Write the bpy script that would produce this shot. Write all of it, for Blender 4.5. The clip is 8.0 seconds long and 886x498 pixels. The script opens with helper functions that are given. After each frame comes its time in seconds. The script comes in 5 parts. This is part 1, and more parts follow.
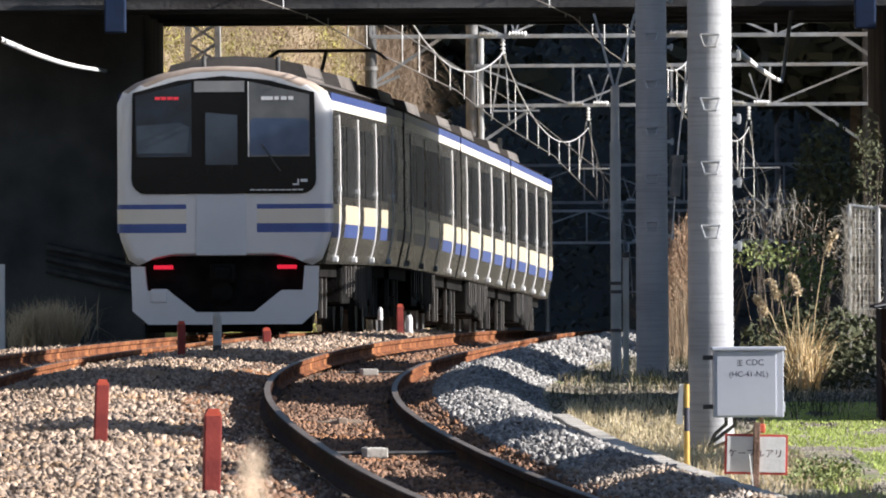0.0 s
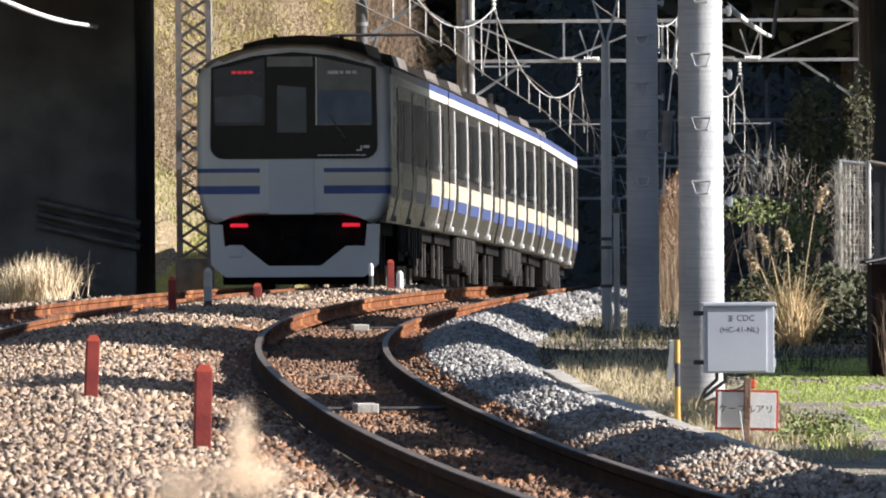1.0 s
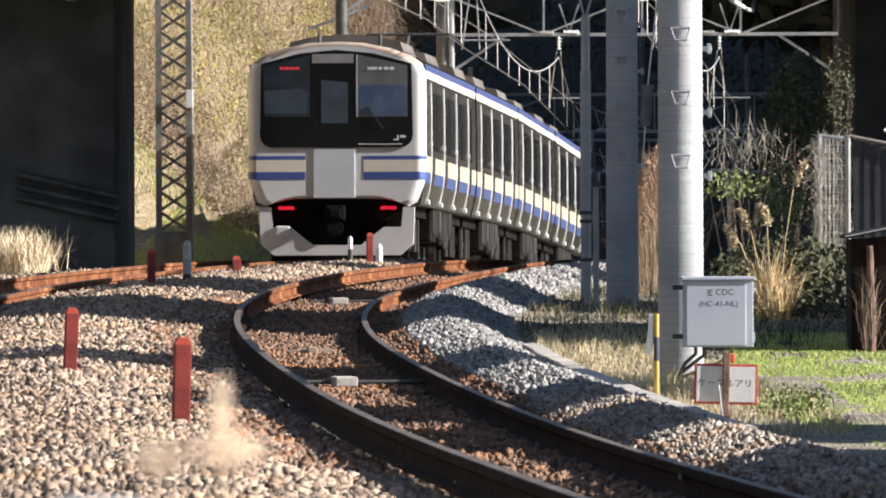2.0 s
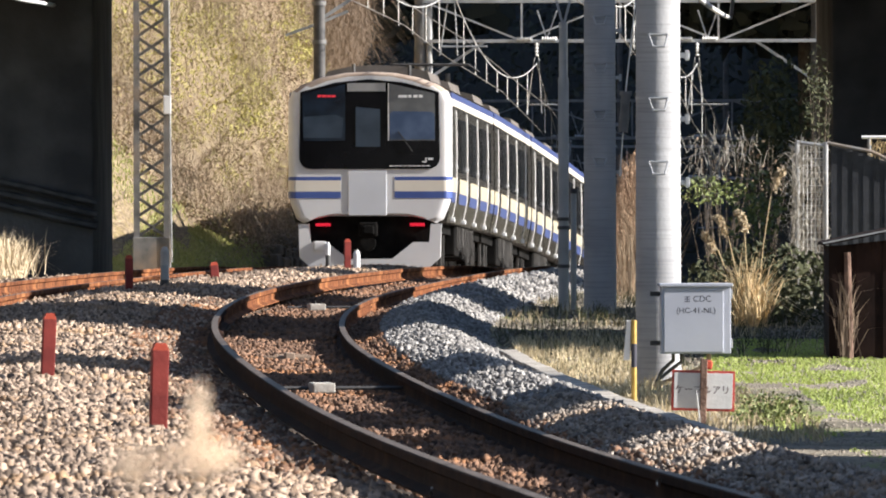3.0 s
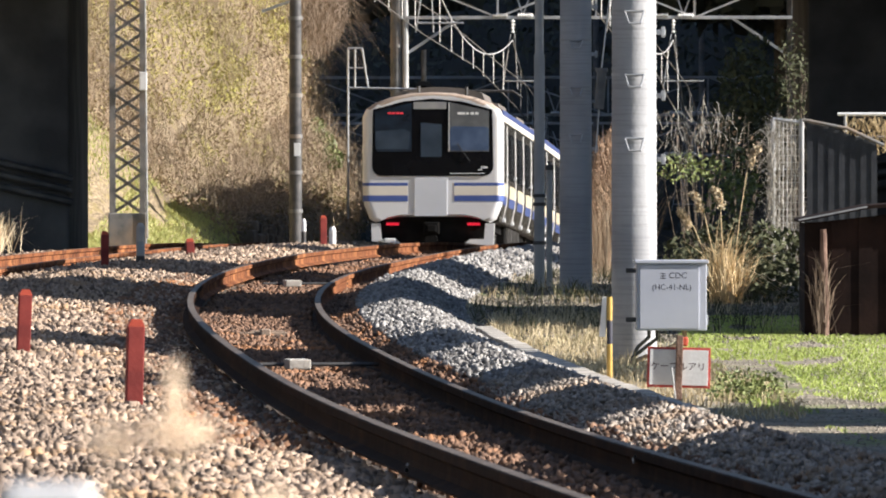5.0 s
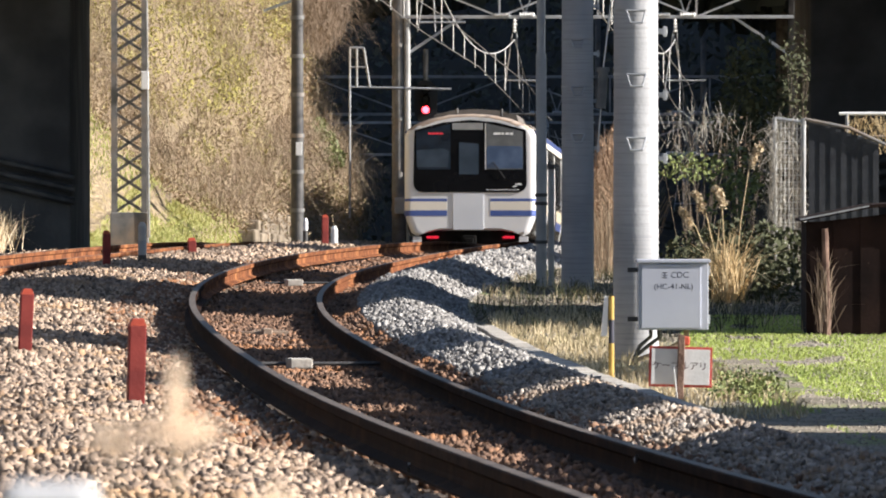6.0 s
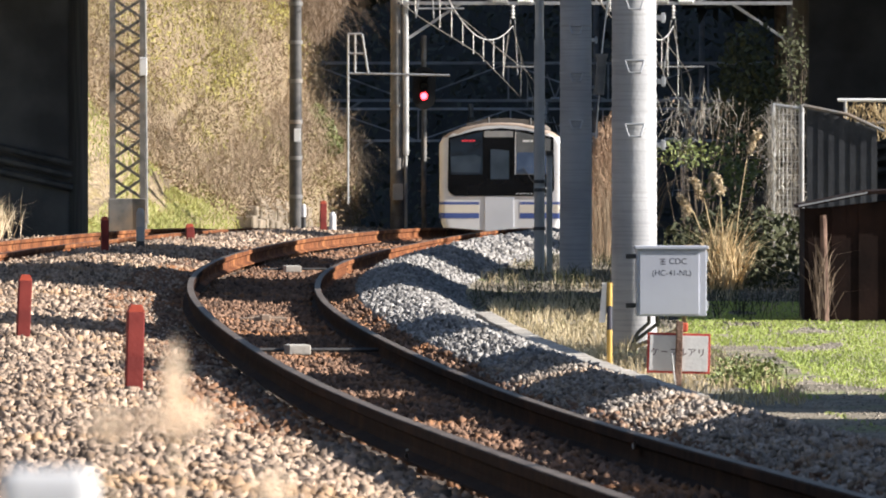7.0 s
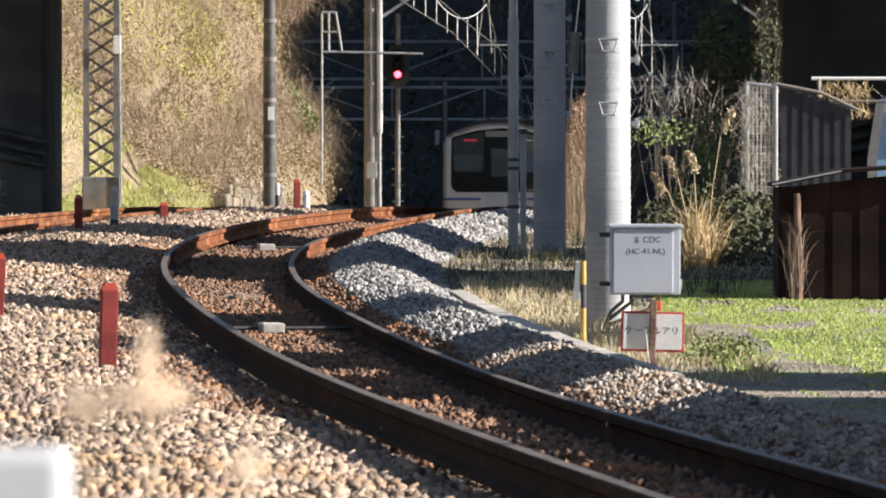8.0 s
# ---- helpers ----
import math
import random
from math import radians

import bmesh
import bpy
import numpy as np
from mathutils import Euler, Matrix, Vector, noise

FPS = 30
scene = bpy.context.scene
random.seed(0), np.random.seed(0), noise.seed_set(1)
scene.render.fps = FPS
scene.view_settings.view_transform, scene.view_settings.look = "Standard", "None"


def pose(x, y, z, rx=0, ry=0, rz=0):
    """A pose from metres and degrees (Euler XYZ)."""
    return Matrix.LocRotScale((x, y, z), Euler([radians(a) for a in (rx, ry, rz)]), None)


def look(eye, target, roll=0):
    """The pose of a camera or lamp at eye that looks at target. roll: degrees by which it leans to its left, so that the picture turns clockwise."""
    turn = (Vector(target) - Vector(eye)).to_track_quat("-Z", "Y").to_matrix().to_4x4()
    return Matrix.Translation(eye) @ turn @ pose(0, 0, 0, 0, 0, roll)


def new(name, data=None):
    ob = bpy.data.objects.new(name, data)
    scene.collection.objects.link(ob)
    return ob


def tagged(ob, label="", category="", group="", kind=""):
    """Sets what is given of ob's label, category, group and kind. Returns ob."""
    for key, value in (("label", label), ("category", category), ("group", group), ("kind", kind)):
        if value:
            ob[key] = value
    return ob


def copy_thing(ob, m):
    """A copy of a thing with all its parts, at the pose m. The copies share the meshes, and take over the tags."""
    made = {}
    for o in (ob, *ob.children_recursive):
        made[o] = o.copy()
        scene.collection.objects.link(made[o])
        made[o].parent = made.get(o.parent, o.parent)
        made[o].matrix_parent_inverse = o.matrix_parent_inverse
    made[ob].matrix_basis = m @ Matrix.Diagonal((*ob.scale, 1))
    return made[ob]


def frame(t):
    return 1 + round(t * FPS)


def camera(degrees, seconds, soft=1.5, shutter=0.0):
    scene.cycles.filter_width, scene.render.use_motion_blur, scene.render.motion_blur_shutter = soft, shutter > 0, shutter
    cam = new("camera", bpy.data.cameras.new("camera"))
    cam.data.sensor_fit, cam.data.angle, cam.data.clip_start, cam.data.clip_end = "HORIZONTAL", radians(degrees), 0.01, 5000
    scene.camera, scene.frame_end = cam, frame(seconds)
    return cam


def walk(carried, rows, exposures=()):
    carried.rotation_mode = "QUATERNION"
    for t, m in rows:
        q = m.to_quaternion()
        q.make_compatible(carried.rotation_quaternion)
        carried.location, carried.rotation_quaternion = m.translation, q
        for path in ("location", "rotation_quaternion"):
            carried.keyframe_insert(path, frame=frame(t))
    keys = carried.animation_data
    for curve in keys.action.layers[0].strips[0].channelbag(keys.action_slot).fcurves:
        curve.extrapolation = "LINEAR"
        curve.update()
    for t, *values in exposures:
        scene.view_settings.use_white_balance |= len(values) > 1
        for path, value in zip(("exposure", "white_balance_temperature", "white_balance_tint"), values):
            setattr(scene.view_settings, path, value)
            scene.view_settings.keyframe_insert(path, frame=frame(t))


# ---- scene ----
cam = camera(3.87, 8.0, soft=1.9)
cam.data.dof.use_dof, cam.data.dof.focus_distance, cam.data.dof.aperture_fstop = True, 135.0, 46.0
EYE = 1.5
# seconds, turn to the left, look up, lean to the right (degrees); the camera stands on one spot
TURNS = [
    (0.0, 0.4472, -0.0515, 0.32),
    (0.5, 0.4254, -0.1367, 0.27),
    (1.0, 0.4065, -0.2455, 0.32),
    (1.5, 0.3933, -0.3111, 0.27),
    (2.0, 0.3167, -0.3618, 0.19),
    (3.5, 0.1891, -0.3254, 0.12),
    (4.0, 0.1144, -0.3970, 0.17),
    (4.5, 0.0993, -0.4350, 0.09),
    (6.0, 0.1220, -0.4409, 0.03),
    (6.5, 0.1258, -0.4673, 0.02),
    (7.0, 0.1144, -0.5008, 0.00),
    (7.5, 0.0719, -0.5670, -0.03),
    (8.0, 0.0, -0.5952, 0.0),
]
walk(cam, [(t, pose(0, 0, EYE, 90 + up, lean, turn)) for t, turn, up, lean in TURNS],
     exposures=[(0.0, 1.18, 5910, 13), (1.5, 1.20, 6010, 13), (3.5, 1.18, 6090, 13), (8.0, 1.18, 6140, 13)])

# ---- daylight: a low winter sun from the right, clear sky ----
SUN_EL, SUN_AZ = 25.0, 98.0        # degrees above the horizon; clockwise from straight ahead (+Y)
world = bpy.data.worlds.new("sky")
scene.world = world
world.use_nodes = True
wt = world.node_tree
sky = wt.nodes.new("ShaderNodeTexSky")
sky.sky_type, sky.sun_disc = "NISHITA", False
sky.sun_elevation, sky.sun_rotation = radians(SUN_EL), radians(SUN_AZ)
sky.air_density, sky.dust_density = 1.0, 0.6
wt.links.new(sky.outputs[0], wt.nodes["Background"].inputs[0])
wt.nodes["Background"].inputs[1].default_value = 0.053
sun = new("sun", bpy.data.lights.new("sun", "SUN"))
sun.data.energy, sun.data.angle, sun.data.color = 5.0, radians(0.55), (1.0, 0.92, 0.80)
S = Vector((math.sin(radians(SUN_AZ)) * math.cos(radians(SUN_EL)), math.cos(radians(SUN_AZ)) * math.cos(radians(SUN_EL)), math.sin(radians(SUN_EL))))
sun.matrix_world = look(S * 300, (0, 0, 0))


# ---- materials ----
def surf(name, a, b, scale=8.0, rough=0.7, metal=0.0, bump=0.3, fine=None, island=0.0, c=None, spec=0.5, randomness=0.0):
    """A surface between colours a and b (and c in stains), with coarse and fine variation at real size (cycles per metre)."""
    m = bpy.data.materials.new(name)
    m.use_nodes = True
    n, l = m.node_tree.nodes, m.node_tree.links
    p = n["Principled BSDF"]
    co = n.new("ShaderNodeTexCoord")
    def noise_at(s, detail=5):
        t = n.new("ShaderNodeTexNoise")
        t.inputs["Scale"].default_value, t.inputs["Detail"].default_value = s, detail
        l.new(co.outputs["Object"], t.inputs["Vector"])
        return t
    def mix(fac, x, y):
        k = n.new("ShaderNodeMix")
        k.data_type = "RGBA"
        for s, v in (("A", x), ("B", y)):
            sock = [q for q in k.inputs if q.name == s and q.type == "RGBA"][0]
            if isinstance(v, tuple):
                sock.default_value = (*v, 1)
            else:
                l.new(v, sock)
        l.new(fac, k.inputs[0])
        return [q for q in k.outputs if q.type == "RGBA"][0]
    def ramp(sock, lo, hi):
        r = n.new("ShaderNodeMapRange")
        r.inputs[1].default_value, r.inputs[2].default_value = lo, hi
        l.new(sock, r.inputs[0])
        return r.outputs[0]
    big = noise_at(scale)
    fac = ramp(big.outputs[0], 0.35, 0.65)
    if island or randomness:
        g = n.new("ShaderNodeNewGeometry") if island else n.new("ShaderNodeObjectInfo")
        sock = g.outputs["Random Per Island"] if island else g.outputs["Random"]
        k = n.new("ShaderNodeMix")
        k.inputs[0].default_value = island or randomness
        l.new(fac, k.inputs[2]); l.new(sock, k.inputs[3])
        fac = k.outputs[0]
    col = mix(fac, a, b)
    if c:
        st = noise_at(scale * 0.23, 7)
        col = mix(ramp(st.outputs[0], 0.52, 0.68), col, c)
    l.new(col, p.inputs["Base Color"])
    f = noise_at(fine or scale * 9, 3)
    rr = n.new("ShaderNodeMapRange")
    rr.inputs[3].default_value, rr.inputs[4].default_value = max(rough - 0.12, 0.02), min(rough + 0.12, 1)
    l.new(f.outputs[0], rr.inputs[0]); l.new(rr.outputs[0], p.inputs["Roughness"])
    p.inputs["Metallic"].default_value = metal
    p.inputs["Specular IOR Level"].default_value = spec
    if bump:
        bp = n.new("ShaderNodeBump")
        bp.inputs["Strength"].default_value, bp.inputs["Distance"].default_value = bump, 0.02
        l.new(f.outputs[0], bp.inputs["Height"]); l.new(bp.outputs[0], p.inputs["Normal"])
    return m


def glow(name, colour, strength):
    m = bpy.data.materials.new(name)
    m.use_nodes = True
    p = m.node_tree.nodes["Principled BSDF"]
    p.inputs["Base Color"].default_value = (*[v * 0.5 for v in colour], 1)
    p.inputs["Emission Color"].default_value = (*colour, 1)
    p.inputs["Emission Strength"].default_value = strength
    return m


M_STONE_TAN = surf("ballast_tan", (0.064, 0.044, 0.030), (0.59, 0.445, 0.33), 3, 0.95, island=0.85, c=(0.40, 0.26, 0.15))
M_STONE_GREY = surf("ballast_grey", (0.095, 0.09, 0.085), (0.45, 0.432, 0.408), 3, 0.9, island=0.8)
M_STONE_RUST = surf("ballast_rust", (0.045, 0.027, 0.018), (0.32, 0.185, 0.115), 2, 0.95, island=0.7, c=(0.34, 0.16, 0.07))
M_STONE_MIX = surf("ballast_mixed", (0.10, 0.085, 0.07), (0.52, 0.45, 0.38), 3, 0.92, island=0.8, c=(0.36, 0.26, 0.18))
# bed coloured dark so gaps between stones look shaded
M_BED = surf("bed", (0.05, 0.036, 0.025), (0.13, 0.095, 0.07), 6, 0.95, bump=0.8, fine=30)
M_SOIL = surf("soil", (0.16, 0.14, 0.095), (0.32, 0.275, 0.205), 1.5, 0.95, bump=0.7, fine=25, c=(0.20, 0.24, 0.06))
M_RUST = surf("rail_rust", (0.07, 0.026, 0.014), (0.24, 0.092, 0.038), 5, 0.95, bump=0.4, fine=60, c=(0.34, 0.15, 0.06), spec=0.15)
M_RAILTOP = surf("rail_top", (0.09, 0.068, 0.053), (0.20, 0.165, 0.135), 4, 0.6, metal=0.35, bump=0.1, spec=0.3)
M_CONC = surf("concrete", (0.36, 0.36, 0.35), (0.50, 0.50, 0.49), 2, 0.8, bump=0.25, fine=30, c=(0.30, 0.30, 0.29))
M_LID = surf("lid_concrete", (0.40, 0.37, 0.32), (0.62, 0.58, 0.51), 2, 0.9, bump=0.4, fine=40, randomness=0.5, c=(0.25, 0.21, 0.16))
M_DRYPIPE = surf("brown_conduit", (0.28, 0.20, 0.14), (0.40, 0.30, 0.22), 6, 0.7)
M_CONC_LIGHT = surf("concrete_light", (0.48, 0.45, 0.40), (0.66, 0.62, 0.55), 3, 0.85, fine=40, c=(0.35, 0.32, 0.27))
M_DARKBRIDGE = surf("dark_concrete", (0.065, 0.064, 0.065), (0.135, 0.13, 0.126), 0.9, 0.9, bump=0.5, fine=12, c=(0.055, 0.047, 0.042), spec=0.1)
M_STEEL = surf("galvanised", (0.32, 0.33, 0.34), (0.50, 0.51, 0.52), 3, 0.5, metal=0.5, bump=0.1, c=(0.36, 0.32, 0.28))
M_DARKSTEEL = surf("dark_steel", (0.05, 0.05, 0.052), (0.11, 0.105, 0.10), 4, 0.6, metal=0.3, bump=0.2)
M_LATTICE = surf("grey_paint_steel", (0.12, 0.12, 0.117), (0.21, 0.205, 0.20), 5, 0.6, bump=0.1, c=(0.27, 0.20, 0.14))
M_WIRE = surf("wire", (0.60, 0.60, 0.59), (0.74, 0.74, 0.73), 6, 0.4, metal=0.35, bump=0)
M_WIRE_DARK = surf("dark_wire", (0.16, 0.15, 0.14), (0.24, 0.22, 0.20), 6, 0.5, metal=0.5, bump=0)
M_PORCELAIN = surf("porcelain", (0.78, 0.78, 0.76), (0.85, 0.85, 0.84), 6, 0.25, bump=0)
M_REDPOST = surf("red_post", (0.19, 0.022, 0.017), (0.30, 0.042, 0.03), 6, 0.7, bump=0.1, c=(0.26, 0.05, 0.03))
M_REDTOP = surf("red_top", (0.46, 0.065, 0.035), (0.58, 0.10, 0.05), 8, 0.6, bump=0.2)
M_TRAINWHITE = surf("painted_front", (0.64, 0.64, 0.65), (0.72, 0.72, 0.725), 1.2, 0.35, bump=0.03, c=(0.64, 0.60, 0.55))
# steel darkened to stand in for the dark surroundings it reflects
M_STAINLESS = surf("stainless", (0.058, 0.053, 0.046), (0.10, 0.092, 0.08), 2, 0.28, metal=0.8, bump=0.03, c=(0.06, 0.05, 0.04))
M_STRIP = surf("bright_steel", (0.78, 0.76, 0.73), (0.86, 0.84, 0.81), 2, 0.35, metal=0.15, bump=0)
M_SIDEPANE = surf("side_pane", (0.006, 0.007, 0.008), (0.016, 0.017, 0.018), 1, 0.16, bump=0, spec=0.25)
M_BLUE = surf("stripe_blue", (0.05, 0.085, 0.27), (0.07, 0.115, 0.34), 2, 0.4, bump=0)
# same blue paint, darkened on the car sides to offset the sun
M_BLUE_SIDE = surf("stripe_blue_side", (0.032, 0.052, 0.16), (0.046, 0.072, 0.20), 2, 0.45, bump=0.02)
M_CREAM = surf("stripe_cream", (0.46, 0.40, 0.285), (0.53, 0.47, 0.34), 2, 0.4, bump=0)
M_BLACKGLASS = surf("black_glass", (0.003, 0.003, 0.004), (0.006, 0.006, 0.008), 1, 0.12, bump=0, spec=0.22)
# bluish and grey pane colours stand in for reflections in the glass
M_PANE = surf("pane", (0.022, 0.034, 0.052), (0.045, 0.065, 0.095), 1.6, 0.13, bump=0, spec=0.6)
M_PANE_DARK = surf("pane_dark", (0.006, 0.008, 0.014), (0.014, 0.024, 0.042), 2.2, 0.12, bump=0, spec=0.5)
M_PANE_GREY = surf("pane_grey", (0.11, 0.115, 0.12), (0.17, 0.175, 0.18), 2.5, 0.15, bump=0, spec=0.6)
M_PANE_REFLECTION = surf("reflection_blue", (0.05, 0.08, 0.15), (0.09, 0.13, 0.22), 2.5, 0.2, bump=0, spec=0.5)
M_CROWN = surf("dirty_crown", (0.34, 0.26, 0.20), (0.52, 0.42, 0.34), 2.5, 0.6, bump=0.05, c=(0.28, 0.21, 0.16))
M_ROOF = surf("train_roof", (0.09, 0.078, 0.067), (0.17, 0.148, 0.13), 1.5, 0.7, bump=0.2)
# near-black gear colour carries the shade under the cars
M_UNDER = surf("underfloor", (0.004, 0.004, 0.004), (0.014, 0.013, 0.012), 3, 0.85, bump=0.3, spec=0.1)
M_UNDERGREY = surf("underfloor_grey", (0.03, 0.028, 0.026), (0.095, 0.088, 0.08), 3, 0.7, bump=0.2, randomness=0.8)
M_TAIL = glow("tail_lamp", (1.0, 0.02, 0.05), 0.30)
M_LED = glow("led_red", (0.8, 0.04, 0.06), 0.22)
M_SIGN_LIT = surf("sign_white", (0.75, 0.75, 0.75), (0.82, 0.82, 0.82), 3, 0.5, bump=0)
M_CABINET = surf("cabinet_paint", (0.46, 0.48, 0.55), (0.52, 0.54, 0.61), 2, 0.45, bump=0.04, c=(0.44, 0.45, 0.50))
M_INK = surf("ink", (0.03, 0.03, 0.05), (0.06, 0.06, 0.08), 5, 0.7, bump=0)
M_SIGNRED = surf("sign_red", (0.40, 0.04, 0.03), (0.55, 0.09, 0.07), 20, 0.6, bump=0.1)
M_YELLOW = surf("yellow_paint", (0.46, 0.29, 0.06), (0.56, 0.37, 0.09), 6, 0.5, bump=0.1)
M_BLUEBOX = surf("blue_paint", (0.004, 0.014, 0.045), (0.006, 0.02, 0.065), 3, 0.5, bump=0.1)
# rust brown, darkened further for the shade the shed stands in
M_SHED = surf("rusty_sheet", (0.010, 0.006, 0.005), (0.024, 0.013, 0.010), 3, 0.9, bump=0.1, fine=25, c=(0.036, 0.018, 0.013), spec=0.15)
M_SHEET = surf("grey_sheet", (0.028, 0.031, 0.038), (0.055, 0.06, 0.07), 3, 0.6, metal=0.2, bump=0.2)
M_DRY = surf("dry_grass", (0.42, 0.30, 0.15), (0.80, 0.64, 0.38), 2, 0.8, island=0.8, bump=0)
M_PLUME = surf("plume", (0.50, 0.40, 0.25), (0.72, 0.60, 0.42), 4, 0.9, island=0.8, bump=0)
M_GRASS = surf("green_grass", (0.24, 0.34, 0.05), (0.62, 0.70, 0.19), 1.5, 0.7, island=0.7, bump=0)
M_LEAF = surf("leaf", (0.06, 0.085, 0.02), (0.24, 0.28, 0.08), 1.5, 0.6, island=0.7, bump=0)
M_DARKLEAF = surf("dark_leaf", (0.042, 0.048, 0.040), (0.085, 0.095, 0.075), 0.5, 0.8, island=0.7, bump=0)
M_HILL_GOLD = surf("hill_gold", (0.25, 0.24, 0.05), (0.50, 0.45, 0.12), 0.25, 0.9, island=0.6, bump=0, c=(0.34, 0.26, 0.13))
M_HILL_BROWN = surf("hill_brown", (0.20, 0.14, 0.085), (0.44, 0.335, 0.22), 0.3, 0.9, island=0.6, bump=0, c=(0.29, 0.215, 0.145))
M_HILL_SOIL = surf("hill_soil", (0.09, 0.065, 0.04), (0.36, 0.28, 0.17), 14, 0.95, bump=0.9, fine=30, c=(0.22, 0.17, 0.07))
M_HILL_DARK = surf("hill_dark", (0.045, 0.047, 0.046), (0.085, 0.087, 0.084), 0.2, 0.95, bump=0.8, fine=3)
M_TWIG = surf("twig", (0.15, 0.105, 0.07), (0.36, 0.27, 0.19), 1, 0.9, island=0.6, bump=0)
M_WALLSTONE = surf("old_stone", (0.10, 0.08, 0.055), (0.29, 0.235, 0.17), 2.2, 0.95, bump=0.9, fine=9, c=(0.13, 0.11, 0.06), randomness=0.5)
M_TWIG_PALE = surf("pale_vine", (0.34, 0.31, 0.26), (0.60, 0.56, 0.48), 3, 0.9, island=0.6, bump=0)
M_BARK = surf("bark", (0.09, 0.07, 0.05), (0.20, 0.16, 0.12), 6, 0.9, bump=0.8)
M_VAN = surf("van_paint", (0.18, 0.30, 0.50), (0.24, 0.38, 0.60), 1, 0.3, bump=0)
M_ASPH = surf("gravel_path", (0.17, 0.145, 0.115), (0.46, 0.41, 0.34), 5, 0.95, bump=0.8, fine=40, island=0.5)


# ---- building helpers ----
def link(name, bm, material, parent=None, label="", smooth=False):
    me = bpy.data.meshes.new(name)
    bm.to_mesh(me); bm.free()
    for m in material if isinstance(material, (list, tuple)) else [material]:
        me.materials.append(m)
    if smooth:
        me.polygons.foreach_set("use_smooth", [True] * len(me.polygons))
    ob = new(name, me)
    ob.parent = parent
    return tagged(ob, label)


def part(name, bm, material, parent, label="", smooth=False):
    return link(name, bm, material, parent, label, smooth)


def base(name, m, label, category, group=""):
    ob = new(name)
    ob.empty_display_size = 0.2
    ob.matrix_world = m
    return tagged(ob, label, category, group)


def box(bm, x0, x1, y0, y1, z0, z1, bevel=0.0):
    v = bmesh.ops.create_cube(bm, size=1.0)["verts"]
    for q in v:
        q.co = Vector((x0 + (q.co.x + 0.5) * (x1 - x0), y0 + (q.co.y + 0.5) * (y1 - y0), z0 + (q.co.z + 0.5) * (z1 - z0)))
    if bevel:
        es = list({e for q in v for e in q.link_edges})
        bmesh.ops.bevel(bm, geom=es, offset=bevel, segments=2, affect="EDGES", profile=0.6)
    return bm


def tube(bm, a, b, r0, r1=None, seg=10):
    """A straight round bar from a to b."""
    a, b = Vector(a), Vector(b)
    d = b - a
    m = Matrix.Translation((a + b) / 2) @ d.to_track_quat("Z", "Y").to_matrix().to_4x4()
    bmesh.ops.create_cone(bm, cap_ends=True, segments=seg, radius1=r0, radius2=r0 if r1 is None else r1, depth=d.length, matrix=m)
    return bm


def bar(bm, a, b, w, h=None):
    """A straight flat bar from a to b."""
    a, b = Vector(a), Vector(b)
    d = b - a
    m = Matrix.Translation((a + b) / 2) @ d.to_track_quat("Z", "Y").to_matrix().to_4x4() @ Matrix.Diagonal((w, h or w, d.length, 1))
    bmesh.ops.create_cube(bm, size=1.0, matrix=m)
    return bm


def prism(bm, outline, y0, y1, inset=1.0):
    """An outline in x, z drawn out from y0 to y1; inset scales the y0 end about its middle."""
    cx = sum(p[0] for p in outline) / len(outline)
    cz = sum(p[1] for p in outline) / len(outline)
    a = [bm.verts.new((cx + (x - cx) * inset, y0, cz + (z - cz) * inset)) for x, z in outline]
    b = [bm.verts.new((x, y1, z)) for x, z in outline]
    n = len(outline)
    for i in range(n):
        bm.faces.new((a[i], a[(i + 1) % n], b[(i + 1) % n], b[i]))
    bm.faces.new(a[::-1]); bm.faces.new(b)
    bmesh.ops.recalc_face_normals(bm, faces=bm.faces)
    return bm


def B():
    return bmesh.new()


def wire(name, points, r, material, parent=None, label="", res=2):
    cu = bpy.data.curves.new(name, "CURVE")
    cu.dimensions, cu.bevel_depth, cu.bevel_resolution = "3D", r, res
    sp = cu.splines.new("POLY")
    sp.points.add(len(points) - 1)
    for p, q in zip(sp.points, points):
        p.co = (*q, 1)
    cu.materials.append(material)
    ob = new(name, cu)
    ob.parent = parent
    return tagged(ob, label)


# ---- the line: distance ahead, middle of each track to the right, rail height ----
KNOT_D = (30, 40, 50, 60, 70, 80, 90, 100, 110, 120, 130, 140, 150, 160, 170, 180, 190, 200, 222, 245, 264, 301, 331, 360, 400, 470)
KNOT_R = (1.58, 1.08, 0.587, 0.117, -0.325, -0.74, -1.129, -1.484, -1.771, -1.954, -2.012, -1.935, -1.727, -1.409, -1.007, -0.551, -0.10, 0.33, 1.15, 2.05, 2.78, 4.25, 5.35, 6.0, 6.5, 7.2)
KNOT_L = (-2.3, -2.8, -3.3, -3.75, -4.2, -4.62, -5.0, -5.35, -5.65, -5.82, -5.88, -5.82, -5.62, -5.28, -4.86, -4.40, -4.02, -3.62, -2.80, -1.90, -1.17, 0.29, 1.45, 2.05, 2.5, 3.1)
KNOT_Z = (0.40, 0.33, 0.267, 0.207, 0.163, 0.141, 0.134, 0.136, 0.144, 0.156, 0.168, 0.178, 0.182, 0.181, 0.175, 0.164, 0.13, 0.07, -0.18, -0.50, -0.80, -1.62, -2.45, -3.35, -4.6, -6.8)


